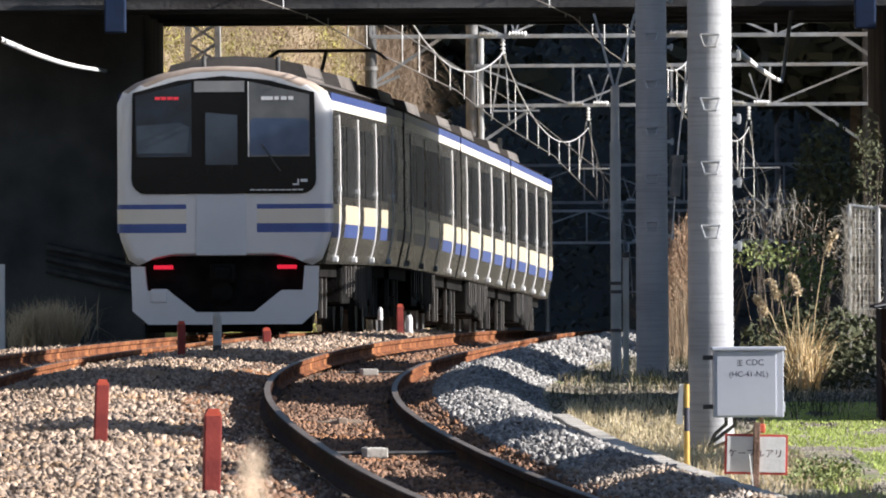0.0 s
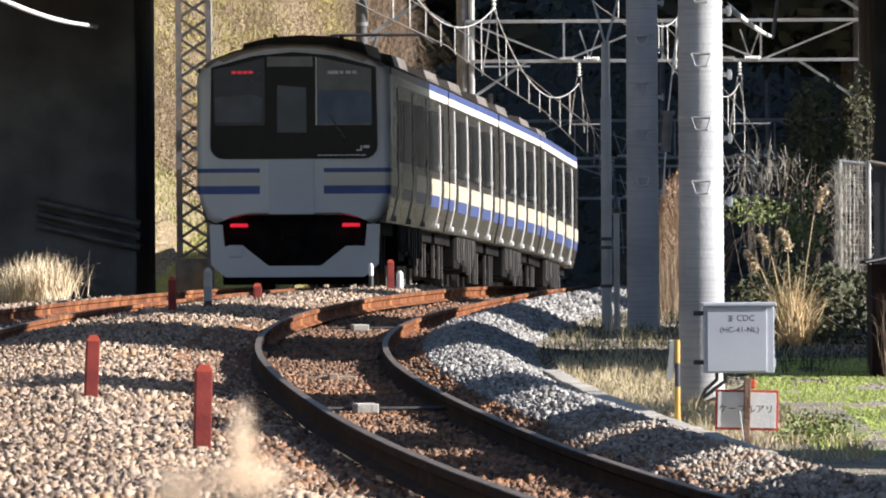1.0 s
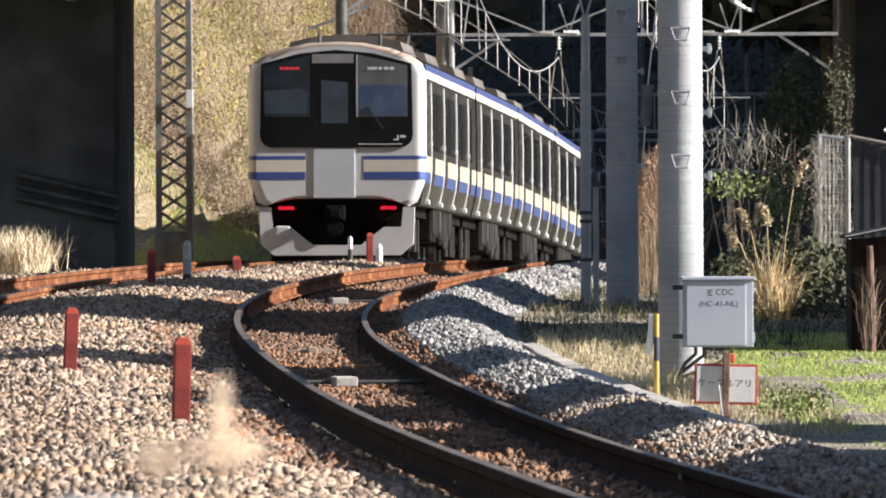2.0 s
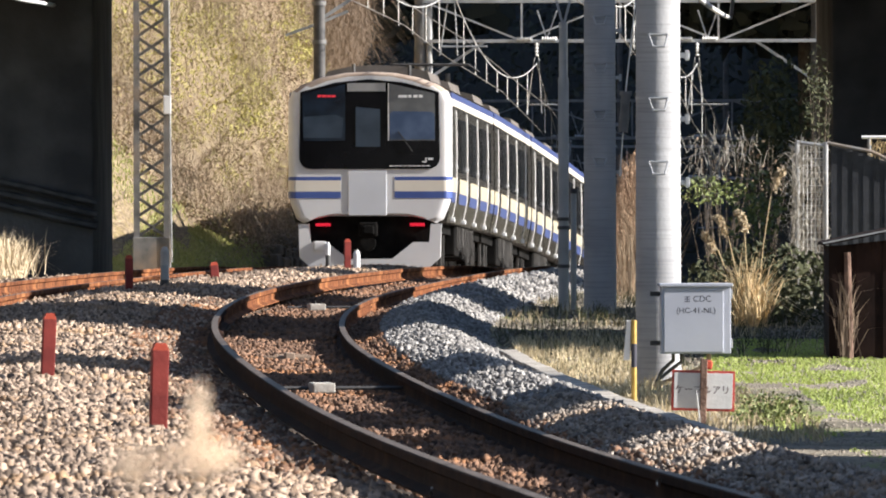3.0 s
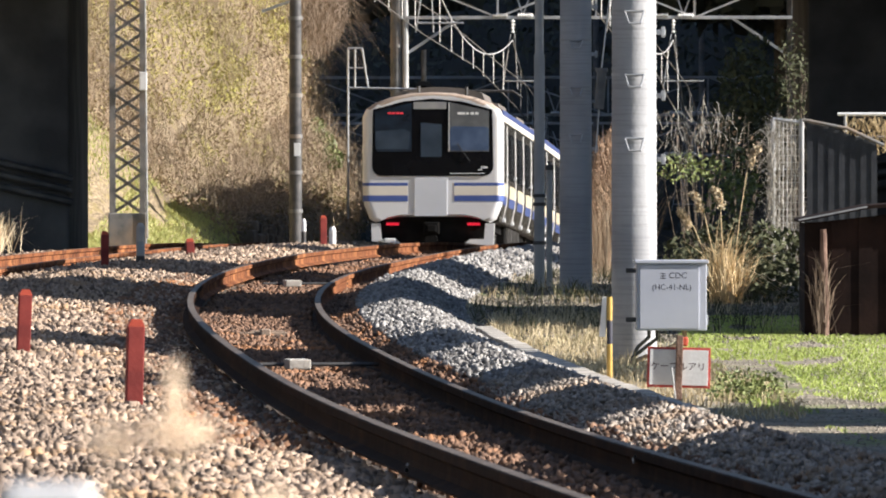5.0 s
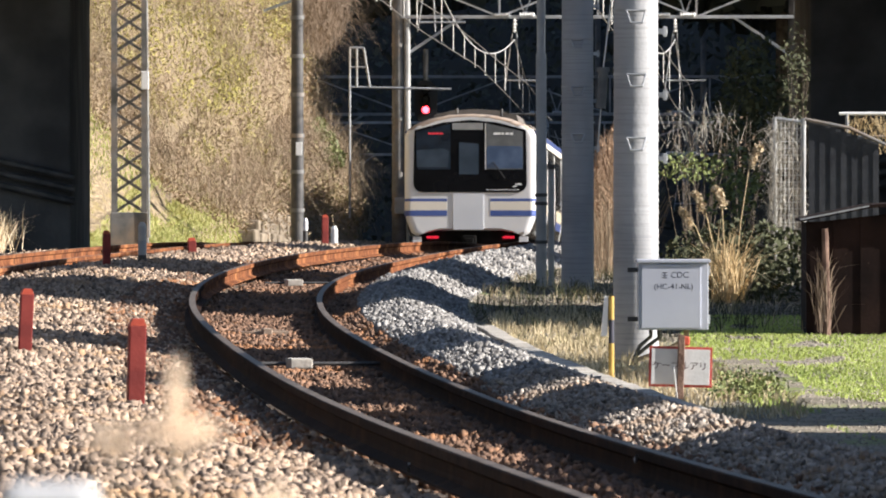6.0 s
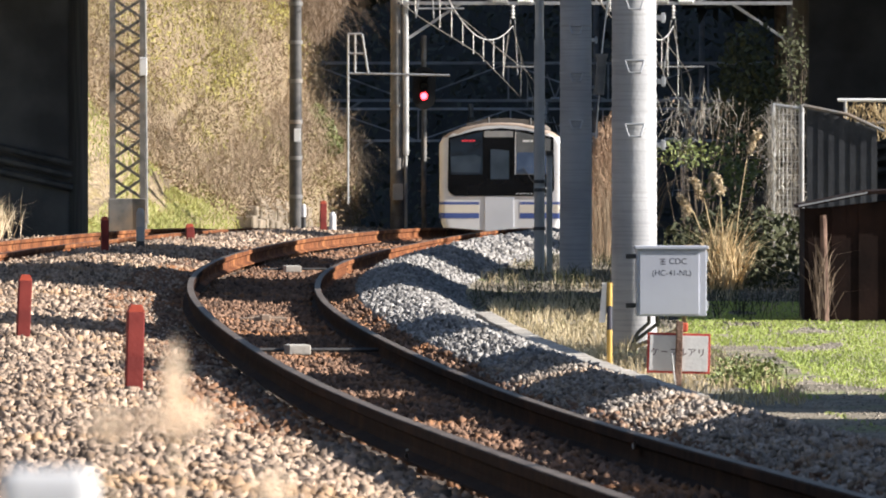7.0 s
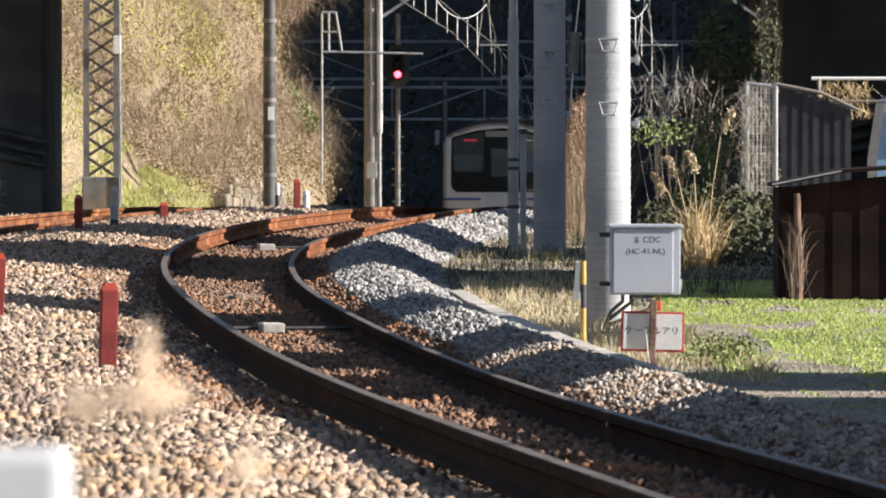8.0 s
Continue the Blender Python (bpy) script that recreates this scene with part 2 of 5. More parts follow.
def smooth(knots, d):
    """A smooth curve through knots over KNOT_D."""
    d = min(max(d, KNOT_D[0]), KNOT_D[-1])
    i = max(k for k in range(len(KNOT_D) - 1) if KNOT_D[k] <= d)
    x0, x1 = KNOT_D[i], KNOT_D[i + 1]
    def slope(k):
        if k in (0, len(KNOT_D) - 1):
            a, b = (0, 1) if k == 0 else (k - 1, k)
        else:
            a, b = k - 1, k + 1
        return (knots[b] - knots[a]) / (KNOT_D[b] - KNOT_D[a])
    h, t = x1 - x0, (d - x0) / (x1 - x0)
    return ((2 * t**3 - 3 * t**2 + 1) * knots[i] + (t**3 - 2 * t**2 + t) * h * slope(i)
            + (3 * t**2 - 2 * t**3) * knots[i + 1] + (t**3 - t**2) * h * slope(i + 1))


GRID_D = np.arange(30.0, 470.5, 0.5)
TAB_R = np.array([smooth(KNOT_R, d) for d in GRID_D])
TAB_L = np.array([smooth(KNOT_L, d) for d in GRID_D])
TAB_Z = np.array([smooth(KNOT_Z, d) for d in GRID_D])


def right_x(d):
    return np.interp(d, GRID_D, TAB_R)


def left_x(d):
    return np.interp(d, GRID_D, TAB_L)


def rail_z(d):
    return np.interp(d, GRID_D, TAB_Z)


PROFILE_V = (-400, -60, -14, -7.2, -6.0, -5.3, -4.7, -3.4, -3.0, -2.0, -1.25, -0.72, 0.0, 0.75, 1.0, 1.3, 1.6, 1.9, 2.3, 3.0, 6, 14, 60, 400)
PROFILE_H = (-0.9, -0.9, -0.3, -0.25, -0.16, -0.19, -0.20, -0.20, -0.08, -0.03, -0.10, -0.165, -0.215, -0.21, -0.11, -0.04, -0.12, -0.27, -0.30, -0.30, -0.32, -0.6, -0.8, -0.8)
CANT = 0.10


def ground_z(x, d):
    """The height of the ground, with the shoulders of the ballast."""
    v = x - right_x(d)
    return rail_z(d) + np.interp(v, PROFILE_V, PROFILE_H)


# ---- ground: one sheet to the horizon ----
def build_ground():
    ys = np.concatenate([[-600, -60, 0, 15], np.arange(30, 210, 1.0), np.arange(210, 470, 4.0), [520, 700, 1200, 2500]])
    vs = np.concatenate([[-2500, -400, -60, -30], np.arange(-14, 10, 0.22), [12, 14, 30, 60, 400, 2500]])
    Y, V = np.meshgrid(ys, vs, indexing="ij")
    X = V + right_x(Y)
    Z = rail_z(Y) + np.interp(V, PROFILE_V, PROFILE_H)
    rng = np.random.default_rng(3)
    Z = Z + rng.normal(0, 0.006, Z.shape) * ((V > -7) & (V < 1.7))
    n, m = Y.shape
    verts = np.stack([X, Y, Z], -1).reshape(-1, 3)
    idx = np.arange(n * m).reshape(n, m)
    faces = np.stack([idx[:-1, :-1], idx[:-1, 1:], idx[1:, 1:], idx[1:, :-1]], -1).reshape(-1, 4)
    me = bpy.data.meshes.new("ground")
    me.from_pydata(verts.tolist(), [], faces.tolist())
    me.materials.append(M_SOIL); me.materials.append(M_BED)
    vmid = ((V[:-1, :-1] + V[1:, 1:]) / 2).reshape(-1)
    me.polygons.foreach_set("material_index", ((vmid > -7.2) & (vmid < 1.95)).astype(np.int32))
    me.polygons.foreach_set("use_smooth", [True] * len(me.polygons))
    tagged(new("ground", me), "bare soil and trodden ballast bed beside the tracks", "ground", kind="structure")


build_ground()


def scatter(name, label, category, material, verts, faces, P, size, squash=(1, 1, 1), seed=1, tilt=True, kind="stuff"):
    """One mesh of many small pieces at the places P."""
    rng = np.random.default_rng(seed)
    n, k = len(P), len(verts)
    q = rng.normal(size=(n, 4)) if tilt else np.stack([np.cos(a := rng.uniform(0, 3.14, n)), 0 * a, 0 * a, np.sin(a)], 1)
    q /= np.linalg.norm(q, axis=1, keepdims=True)
    w, x, y, z = q.T
    R = np.stack([1 - 2 * (y * y + z * z), 2 * (x * y - z * w), 2 * (x * z + y * w),
                  2 * (x * y + z * w), 1 - 2 * (x * x + z * z), 2 * (y * z - x * w),
                  2 * (x * z - y * w), 2 * (y * z + x * w), 1 - 2 * (x * x + y * y)], 1).reshape(n, 3, 3)
    V = np.asarray(verts, float)[None] * (1 + rng.uniform(-0.38, 0.38, (n, k, 3))) * np.asarray(size).reshape(-1, 1, 1)
    V = np.einsum("nij,nkj->nki", R, V) * np.asarray(squash) + P[:, None]
    F = np.asarray(faces)[None] + (np.arange(n) * k)[:, None, None]
    me = bpy.data.meshes.new(name)
    me.vertices.add(n * k); me.vertices.foreach_set("co", V.reshape(-1))
    nf, c = F.shape[0] * F.shape[1], F.shape[2]
    me.loops.add(nf * c); me.loops.foreach_set("vertex_index", F.reshape(-1).astype(np.int32))
    me.polygons.add(nf); me.polygons.foreach_set("loop_start", np.arange(0, nf * c, c, dtype=np.int32))
    me.update(calc_edges=True); me.validate()
    me.materials.append(material)
    return tagged(new(name, me), label, category, kind=kind)


OCTA_V = ((1, 0, 0), (-1, 0, 0), (0, 0.8, 0), (0, -0.8, 0), (0, 0, 0.65), (0, 0, -0.65))
OCTA_F = ((0, 2, 4), (2, 1, 4), (1, 3, 4), (3, 0, 4), (2, 0, 5), (1, 2, 5), (3, 1, 5), (0, 3, 5))


SHARD_V = ((1.0, 0.35, 0.25), (-0.95, -0.25, 0.35), (0.25, 0.85, -0.35), (-0.35, -0.85, -0.2), (0.35, -0.3, 0.75), (-0.3, 0.2, -0.7))


TETRA_V = ((1.0, 0.1, -0.35), (-0.7, 0.8, -0.3), (-0.5, -0.85, -0.25), (0.1, 0.05, 0.75))
TETRA_F = ((0, 1, 3), (1, 2, 3), (2, 0, 3), (1, 0, 2))


def stones(name, label, material, v0, v1, d0, d1, per_m2, size, seed, lift=0.008):
    rng = np.random.default_rng(seed)
    n = int((v1 - v0) * (d1 - d0) * per_m2)
    d, v = rng.uniform(d0, d1, n), rng.uniform(v0, v1, n)
    x = right_x(d) + v
    z = rail_z(d) + np.interp(v, PROFILE_V, PROFILE_H) + lift + rng.uniform(-0.018, 0.024, n)
    s = size * rng.uniform(0.6, 1.25, n)
    rough = d1 < 210 and per_m2 > 115
    return scatter(name, label, "ballast", material, SHARD_V if rough else TETRA_V, OCTA_F if rough else TETRA_F, np.stack([x, d, z], 1), s, seed=seed)


# ---- rails: foot, web and head, drawn out along the curve ----
RAIL = ((-0.064, -0.153), (0.064, -0.153), (0.064, -0.142), (0.012, -0.122), (0.0075, -0.10), (0.0075, -0.058), (0.032, -0.042), (0.0325, -0.006), (0.026, 0.0), (-0.026, 0.0), (-0.0325, -0.006), (-0.032, -0.042), (-0.0075, -0.058), (-0.0075, -0.10), (-0.012, -0.122), (-0.064, -0.142))


def rail(centre, side, d0, d1, parent, cant):
    ds = np.arange(d0, d1, 1.0)
    bm = B()
    last = None
    for d in ds:
        cx = centre(d) + side * 0.566
        up = rail_z(d) - side * 0.5 * cant * np.interp(d, (160, 200), (1, 0))
        ring = [bm.verts.new((cx + x, d, up + z)) for x, z in RAIL]
        if last:
            for i in range(16):
                f = bm.faces.new((last[i], last[(i + 1) % 16], ring[(i + 1) % 16], ring[i]))
                f.material_index = 1 if i in (8,) else 0
        last = ring
    bmesh.ops.recalc_face_normals(bm, faces=bm.faces)
    # near rails get a darkened rust that paints in their unlit side
    if d1 < 150:
        return part("rail", bm, [M_RUST_SHADE, M_RAILTOP], parent, "rail coloured dark brown for its shaded side, with a worn head")
    return part("rail", bm, [M_RUST, M_RAILTOP], parent, "rusty orange steel rail with a worn head")


def build_track(centre, label, d0, d1, cant, sleepers):
    t = base("railway_track", pose(0, 0, 0), label, "railway track", "railway tracks")
    for side in (-1, 1):
        if cant:
            rail(centre, side, d0, 125.0, t, cant)
            rail(centre, side, 124.0, d1, t, cant)
        else:
            rail(centre, side, d0, d1, t, cant)
    bm = B()
    box(bm, -0.98, 0.98, -0.1, 0.1, -0.40, -0.272, 0.012)
    sl = None
    for d in np.arange(d0 + 10.3, d0 + 10.3 + sleepers * 0.62, 0.62):
        if sl is None:
            o = sl = part("sleeper", bm, M_SLEEPER, t)
        else:
            o = new("sleeper", sl.data)
            o.parent = t
        a = math.atan2(centre(d + 0.5) - centre(d - 0.5), 1.0)
        o.matrix_basis = pose(centre(d), d, rail_z(d), 0, math.degrees(math.atan(cant / 1.07)), -math.degrees(a))
    return t


M_RUST_SHADE = surf("rust_shade", (0.013, 0.0075, 0.006), (0.036, 0.019, 0.013), 5, 0.85, bump=0.4, fine=60, c=(0.055, 0.028, 0.017), spec=0.08)
M_SLEEPER = surf("sleeper", (0.10, 0.065, 0.04), (0.22, 0.15, 0.10), 4, 0.9, bump=0.6, c=(0.28, 0.15, 0.08))
build_track(right_x, "curved rusty railway track on ballast", 36, 330, CANT, 230)
build_track(left_x, "rusty railway track beyond the ballast ridge", 110, 420, 0.0, 120)


# ---- commuter train ----
BODY = ((0, 3.62), (0.7, 3.58), (1.15, 3.47), (1.38, 3.34), (1.46, 3.15), (1.475, 2.6), (1.475, 1.6), (1.45, 1.35), (1.37, 0.98))
BODY = BODY + tuple((-x, z) for x, z in BODY[:0:-1])


def side_x(z):
    return float(np.interp(z, (0.98, 1.35, 1.6, 2.6, 3.15), (1.37, 1.45, 1.475, 1.475, 1.46)))


def side_panel(bm, s, y0, y1, z0, z1, out):
    """A panel that follows the bent side of the car."""
    zs = [z for z in (z0, 1.35, 1.6, 2.6, z1) if z0 <= z <= z1]
    zs = sorted(set(zs))
    for a, b in zip(zs[:-1], zs[1:]):
        pts = [(side_x(a), a), (side_x(b), b)]
        v = []
        for y in (y0, y1):
            for o in (-0.02, out):
                v += [bm.verts.new((s * (x + o), y, z)) for x, z in pts]
        q = lambda *i: bm.faces.new([v[k] for k in i])
        q(2, 3, 7, 6); q(0, 2, 6, 4); q(1, 3, 7, 5); q(0, 1, 3, 2); q(4, 5, 7, 6)
    bmesh.ops.recalc_face_normals(bm, faces=bm.faces)


DOORS = (2.6, 7.45, 12.3, 17.15)


def build_car(name, label, front):
    car = base(name, pose(0, 0, 0), label, "train car", "cars of the commuter train")
    L0, L1 = (0.15 if front else 0.25), 19.75
    bm = B()
    prism(bm, BODY[:], L0, L1)
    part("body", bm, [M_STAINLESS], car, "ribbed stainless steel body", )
    bm = B()
    prism(bm, ((1.30, 3.44), (1.0, 3.56), (0.5, 3.63), (0, 3.66), (-0.5, 3.63), (-1.0, 3.56), (-1.30, 3.44), (-1.2, 3.40), (1.2, 3.40)), L0 + 0.02, L1 - 0.02)
    part("roof", bm, M_ROOF, car, "dull grey roof sheet")
    for y in (4.6, 13.4):
        bm = B()
        prism(bm, ((-1.02, 3.55), (-0.95, 3.76), (-0.5, 3.86), (0, 3.89), (0.5, 3.86), (0.95, 3.76), (1.02, 3.55)), y - 1.9, y + 1.9, 0.97)
        part("air_conditioner", bm, M_ROOF, car, "low grey roof air conditioner")
    for ax, ay in ((-0.35, 1.1), (0.62, 2.0)):
        bm = B(); tube(bm, (ax, ay, 3.55), (ax, ay, 3.86), 0.033)
        part("aerial", bm, M_DARKSTEEL, car)
    for s in (-1, 1):
        for z0, z1, mt, nm in ((3.10, 3.22, M_CREAMPALE, "cream"), (3.22, 3.33, M_BLUE_SIDE, "blue"), (1.535, 1.80, M_CREAM, "cream"), (1.35, 1.535, M_BLUE_SIDE, "blue")):
            bm = B()
            side_panel(bm, s, L0 + 0.01, L1 - 0.01, z0, z1, 0.006)
            part("stripe", bm, mt, car, nm + " stripe along the car side")
        for k, y in enumerate(DOORS):
            bm = B()
            side_panel(bm, s, y - 0.66, y + 0.66, 1.02, 3.02, 0.012)
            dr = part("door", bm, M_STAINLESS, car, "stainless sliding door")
            for e in (-0.34, 0.34):
                bm = B()
                side_panel(bm, s, y + e - 0.25, y + e + 0.25, 1.92, 2.88, 0.018)
                part("pane", bm, M_SIDEPANE, dr)
            bm = B()
            pts = [(side_x(z) + 0.012, z) for z in (1.03, 1.18, 1.35, 1.6, 2.6, 3.04)]
            for (xa, za), (xb, zb) in zip(pts[:-1], pts[1:]):
                tube(bm, (s * xa, y - 0.72, za), (s * xb, y - 0.72, zb), 0.012, seg=8)
            part("door_rail", bm, M_STRIP, car, "bright steel door edge")
            bm = B()
            box(bm, s * (side_x(1.08)) + s * 0.02 - 0.045, s * side_x(1.08) + s * 0.02 + 0.045, y - 0.80, y - 0.70, 1.00, 1.09, 0.02)
            part("step_lamp", bm, M_SIGN_LIT, car, "small white fitting below the door")
            bm = B()
            box(bm, s * side_x(2.0) + s * 0.015 - 0.028, s * side_x(2.0) + s * 0.015 + 0.028, y - 0.98, y - 0.92, 1.98, 2.05, 0.012)
            part("side_lamp", bm, M_SIGN_LIT, car, "small white lamp beside the door")
        for y in (5.02, 9.87, 14.72):
            bm = B()
            side_panel(bm, s, y - 1.25, y + 1.25, 1.92, 2.90, 0.010)
            part("window", bm, M_SIDEPANE, car, "dark window in a thin frame")
    # underfloor: boxes, two bogies
    rng = random.Random(5)
    for y0, y1, z0 in ((6.0, 8.0, 0.42), (8.3, 9.2, 0.5), (9.5, 11.6, 0.38), (12.0, 13.4, 0.5)):
        for s in (-1, 1):
            bm = B()
            box(bm, min(s * 0.55, s * 1.28), max(s * 0.55, s * 1.28), y0, y1, z0, 0.98, 0.03)
            part("equipment_box", bm, M_UNDER, car)
        for s in (-1, 1):
            for k in range(3):
                y = y0 + (y1 - y0) * (0.15 + 0.35 * k)
                bm = B()
                box(bm, s * 1.30 - 0.025, s * 1.30 + 0.025, y - 0.04, y + 0.04, z0 - 0.05 + rng.random() * 0.2, 0.98, 0.008)
                part("bracket", bm, M_UNDERGREY, car)
    bm = B()
    box(bm, -1.2, 1.2, 0.5, 19.3, 0.80, 0.99)
    part("underframe", bm, M_UNDER, car)
    for y in (2.9, 16.7):
        bm = B()
        for s in (-1, 1):
            box(bm, s * 1.0 - 0.09, s * 1.0 + 0.09, y - 1.5, y + 1.5, 0.42, 0.66, 0.04)
            box(bm, s * 1.05 - 0.10, s * 1.05 + 0.10, y - 0.3, y + 0.3, 0.55, 0.98, 0.04)
        box(bm, -1.0, 1.0, y - 0.25, y + 0.25, 0.40, 0.75, 0.03)
        bogie = part("bogie", bm, M_UNDER, car, "bogie frame coloured near black for the shade under the car")
        for dy in (-1.05, 1.05):
            bm = B()
            for s in (-1, 1):
                tube(bm, (s * 0.52, y + dy, 0.43), (s * 0.63, y + dy, 0.43), 0.43, seg=28)
            tube(bm, (-0.6, y + dy, 0.43), (0.6, y + dy, 0.43), 0.08)
            part("wheelset", bm, M_DARKSTEEL, bogie)
        for s in (-1, 1):
            for dy in (-1.45, 1.45, 0.4):
                bm = B()
                box(bm, s * 1.12 - 0.03, s * 1.12 + 0.03, y + dy - 0.05, y + dy + 0.05, 0.22, 0.85, 0.01)
                part("damper", bm, M_UNDERGREY, bogie)
    if not front:
        bm = B()
        box(bm, -0.55, 0.55, -0.25, 0.3, 1.0, 3.1, 0.04)
        part("gangway", bm, M_UNDER, car, "dark rubber gangway bellows")
        return car
    # ---- painted front ----
    FACE = ((0, 3.70), (0.45, 3.68), (0.9, 3.59), (1.22, 3.47), (1.40, 3.35), (1.478, 3.18), (1.478, 1.55), (1.44, 1.32), (1.33, 1.04), (1.20, 0.96), (1.05, 1.03), (0.75, 1.09))
    FACE = FACE + tuple((-x, z) for x, z in FACE[:0:-1])
    bm = B()
    a = [bm.verts.new((x, 0.2, z)) for x, z in FACE]
    rings = [a] + [[bm.verts.new((x * kx, y, 2.24 + (z - 2.24) * kz)) for x, z in FACE] for kx, y, kz in ((0.998, -0.02, 0.999), (0.988, -0.09, 0.996), (0.968, -0.15, 0.988), (0.935, -0.19, 0.976), (0.905, -0.20, 0.966), (0.87, -0.20, 0.95))]
    c = rings[-1]
    n = len(FACE)
    for p, q in zip(rings[:-1], rings[1:]):
        for i in range(n):
            bm.faces.new((p[i], p[(i + 1) % n], q[(i + 1) % n], q[i]))
    bm.faces.new(c)
    bmesh.ops.recalc_face_normals(bm, faces=bm.faces)
    for f in bm.faces:
        if f.calc_center_median().z > 3.38:
            f.material_index = 1
    mask = part("front_mask", bm, [M_TRAINWHITE, M_CROWN], car, "white painted moulded front", smooth=True)
    # dark glazed panel with rounded lower corners
    G = [(-1.25, 3.33), (-0.62, 3.50), (0, 3.56), (0.62, 3.50), (1.25, 3.33)]
    for k in range(5):
        t = math.radians(90 * k / 4)
        G.append((1.27 - 0.2 + 0.2 * math.cos(t), 2.14 - 0.2 * math.sin(t)))
    for k in range(5):
        t = math.radians(90 * k / 4)
        G.append((-1.07 - 0.2 * math.sin(t), 2.14 - 0.2 * math.cos(t)))
    bm = B()
    prism(bm, G, -0.222, -0.19)
    scr = part("windscreen", bm, M_BLACKGLASS, car, "black glazed front panel with rounded lower corners")
    for shape, mt, lab in ((((-1.21, 2.45), (-0.44, 2.45), (-0.44, 3.47), (-1.21, 3.29)), M_PANE_DARK, "dark side pane"), (((0.36, 2.45), (1.18, 2.45), (1.18, 3.30), (0.36, 3.48)), M_PANE_GREY, "pane coloured grey for its reflection"), (((-0.25, 2.34), (0.19, 2.34), (0.19, 3.02), (-0.25, 3.06)), M_PANE, "bluish door pane")):
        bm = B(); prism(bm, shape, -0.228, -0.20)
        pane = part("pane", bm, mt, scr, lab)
        # blue panels set on the glass paint in its lower reflections
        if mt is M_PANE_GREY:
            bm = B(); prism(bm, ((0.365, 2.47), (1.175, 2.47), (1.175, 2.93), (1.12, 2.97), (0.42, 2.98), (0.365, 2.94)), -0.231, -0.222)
            part("cab_blind", bm, M_PANE_REFLECTION, pane, "blue panel painted as a reflection in the pane")
        if mt is M_PANE_DARK:
            bm = B(); prism(bm, ((-1.195, 2.50), (-0.50, 2.50), (-0.47, 2.86), (-0.60, 2.92), (-1.195, 2.88)), -0.231, -0.222)
            part("cab_blind", bm, M_PANE, pane, "dark blue panel painted as a reflection in the pane")
    bm = B(); box(bm, -0.40, 0.29, -0.229, -0.21, 3.34, 3.49)
    part("destination_blind", bm, M_BLINDGREY, scr, "pale grey destination blind, unlit")
    bm = B()
    box(bm, 0.335, 0.352, -0.235, -0.2, 2.45, 3.48); 
    part("glazing_bar", bm, M_STRIP, scr, "bright glazing bar")
    bm = B()
    for x0, x1 in ((-0.94, -0.60),):
        for k in range(4):
            box(bm, x0 + 0.085 * k, x0 + 0.07 + 0.085 * k, -0.233, -0.21, 3.235, 3.275)
    part("number_display", bm, M_LED, scr, "dim red display behind the glass")
    bm = B()
    for k, (x0, x1) in enumerate(((0.52, 0.68), (0.70, 0.76), (0.79, 0.87), (0.89, 0.96))):
        box(bm, x0, x1, -0.233, -0.21, 3.225, 3.275)
    part("line_name", bm, M_SIGN_LIT, scr, "small white lettering bars")
    bm = B()
    box(bm, 0.95, 1.03, -0.233, -0.21, 2.055, 2.08); box(bm, 1.01, 1.035, -0.233, -0.21, 2.055, 2.14); box(bm, 1.055, 1.15, -0.233, -0.21, 2.10, 2.14)
    part("emblem", bm, M_SIGN_LIT, scr, "small white emblem")
    bm = B()
    for k in range(9):
        box(bm, 0.36 + 0.083 * k, 0.36 + 0.083 * k + 0.066, -0.231, -0.21, 1.985, 2.002)
    part("small_lettering", bm, M_SIGN_LIT, scr, "line of tiny white lettering bars")
    bm = B()
    bar(bm, (0.52, -0.24, 2.62), (0.78, -0.24, 2.25), 0.018)
    part("wiper", bm, M_DARKSTEEL, scr)
    for x0, x1 in ((-1.345, -0.52), (0.45, 1.345)):
        for z0, z1, mt, nm in ((1.735, 1.80, M_BLUE, "thin blue"), (1.535, 1.735, M_CREAMPALE, "pale cream"), (1.41, 1.535, M_BLUE, "blue")):
            bm = B()
            box(bm, x0, x1, -0.205, -0.17, z0, z1)
            part("front_stripe", bm, mt, mask, nm + " stripe")
        # the stripes wrap round the corner
        s = 1 if x0 > 0 else -1
        for z0, z1, mt in ((1.735, 1.80, M_BLUE), (1.535, 1.735, M_CREAMPALE), (1.41, 1.535, M_BLUE)):
            bm = B()
            p = [(1.335, -0.206), (1.385, -0.196), (1.434, -0.155), (1.463, -0.093), (1.479, -0.02), (1.483, 0.2)]
            for (ax, ay), (bx, by) in zip(p[:-1], p[1:]):
                v = [bm.verts.new((s * ax, ay, z0)), bm.verts.new((s * bx, by, z0)), bm.verts.new((s * bx, by, z1)), bm.verts.new((s * ax, ay, z1))]
                w = [bm.verts.new((s * (ax - 0.03), ay + 0.02, z)) for z in (z0, z1)]
                bm.faces.new(v)
            part("front_stripe", bm, mt, mask)
    bm = B()
    box(bm, -0.385, 0.305, -0.215, -0.17, 1.10, 1.93, 0.008)
    part("gangway_door", bm, M_DOORGREY, mask, "pale grey emergency door panel")
    # skirt with the dark coupler recess
    bm = B()
    prism(bm, ((-1.24, 1.1), (1.24, 1.1), (1.2, 0.30), (-1.2, 0.30)), 0.10, 0.4)
    part("recess", bm, M_UNDER, car, "dark coupler recess")
    for s in (-1, 1):
        bm = B()
        o = [(1.29, 0.95), (1.10, 0.95), (1.07, 0.62), (0.78, 0.62), (0.40, 0.32), (0, 0.32), (0, 0.15), (1.05, 0.15), (1.27, 0.34)]
        o = [(s * x, z) for x, z in o]
        prism(bm, o, -0.14, 0.05)
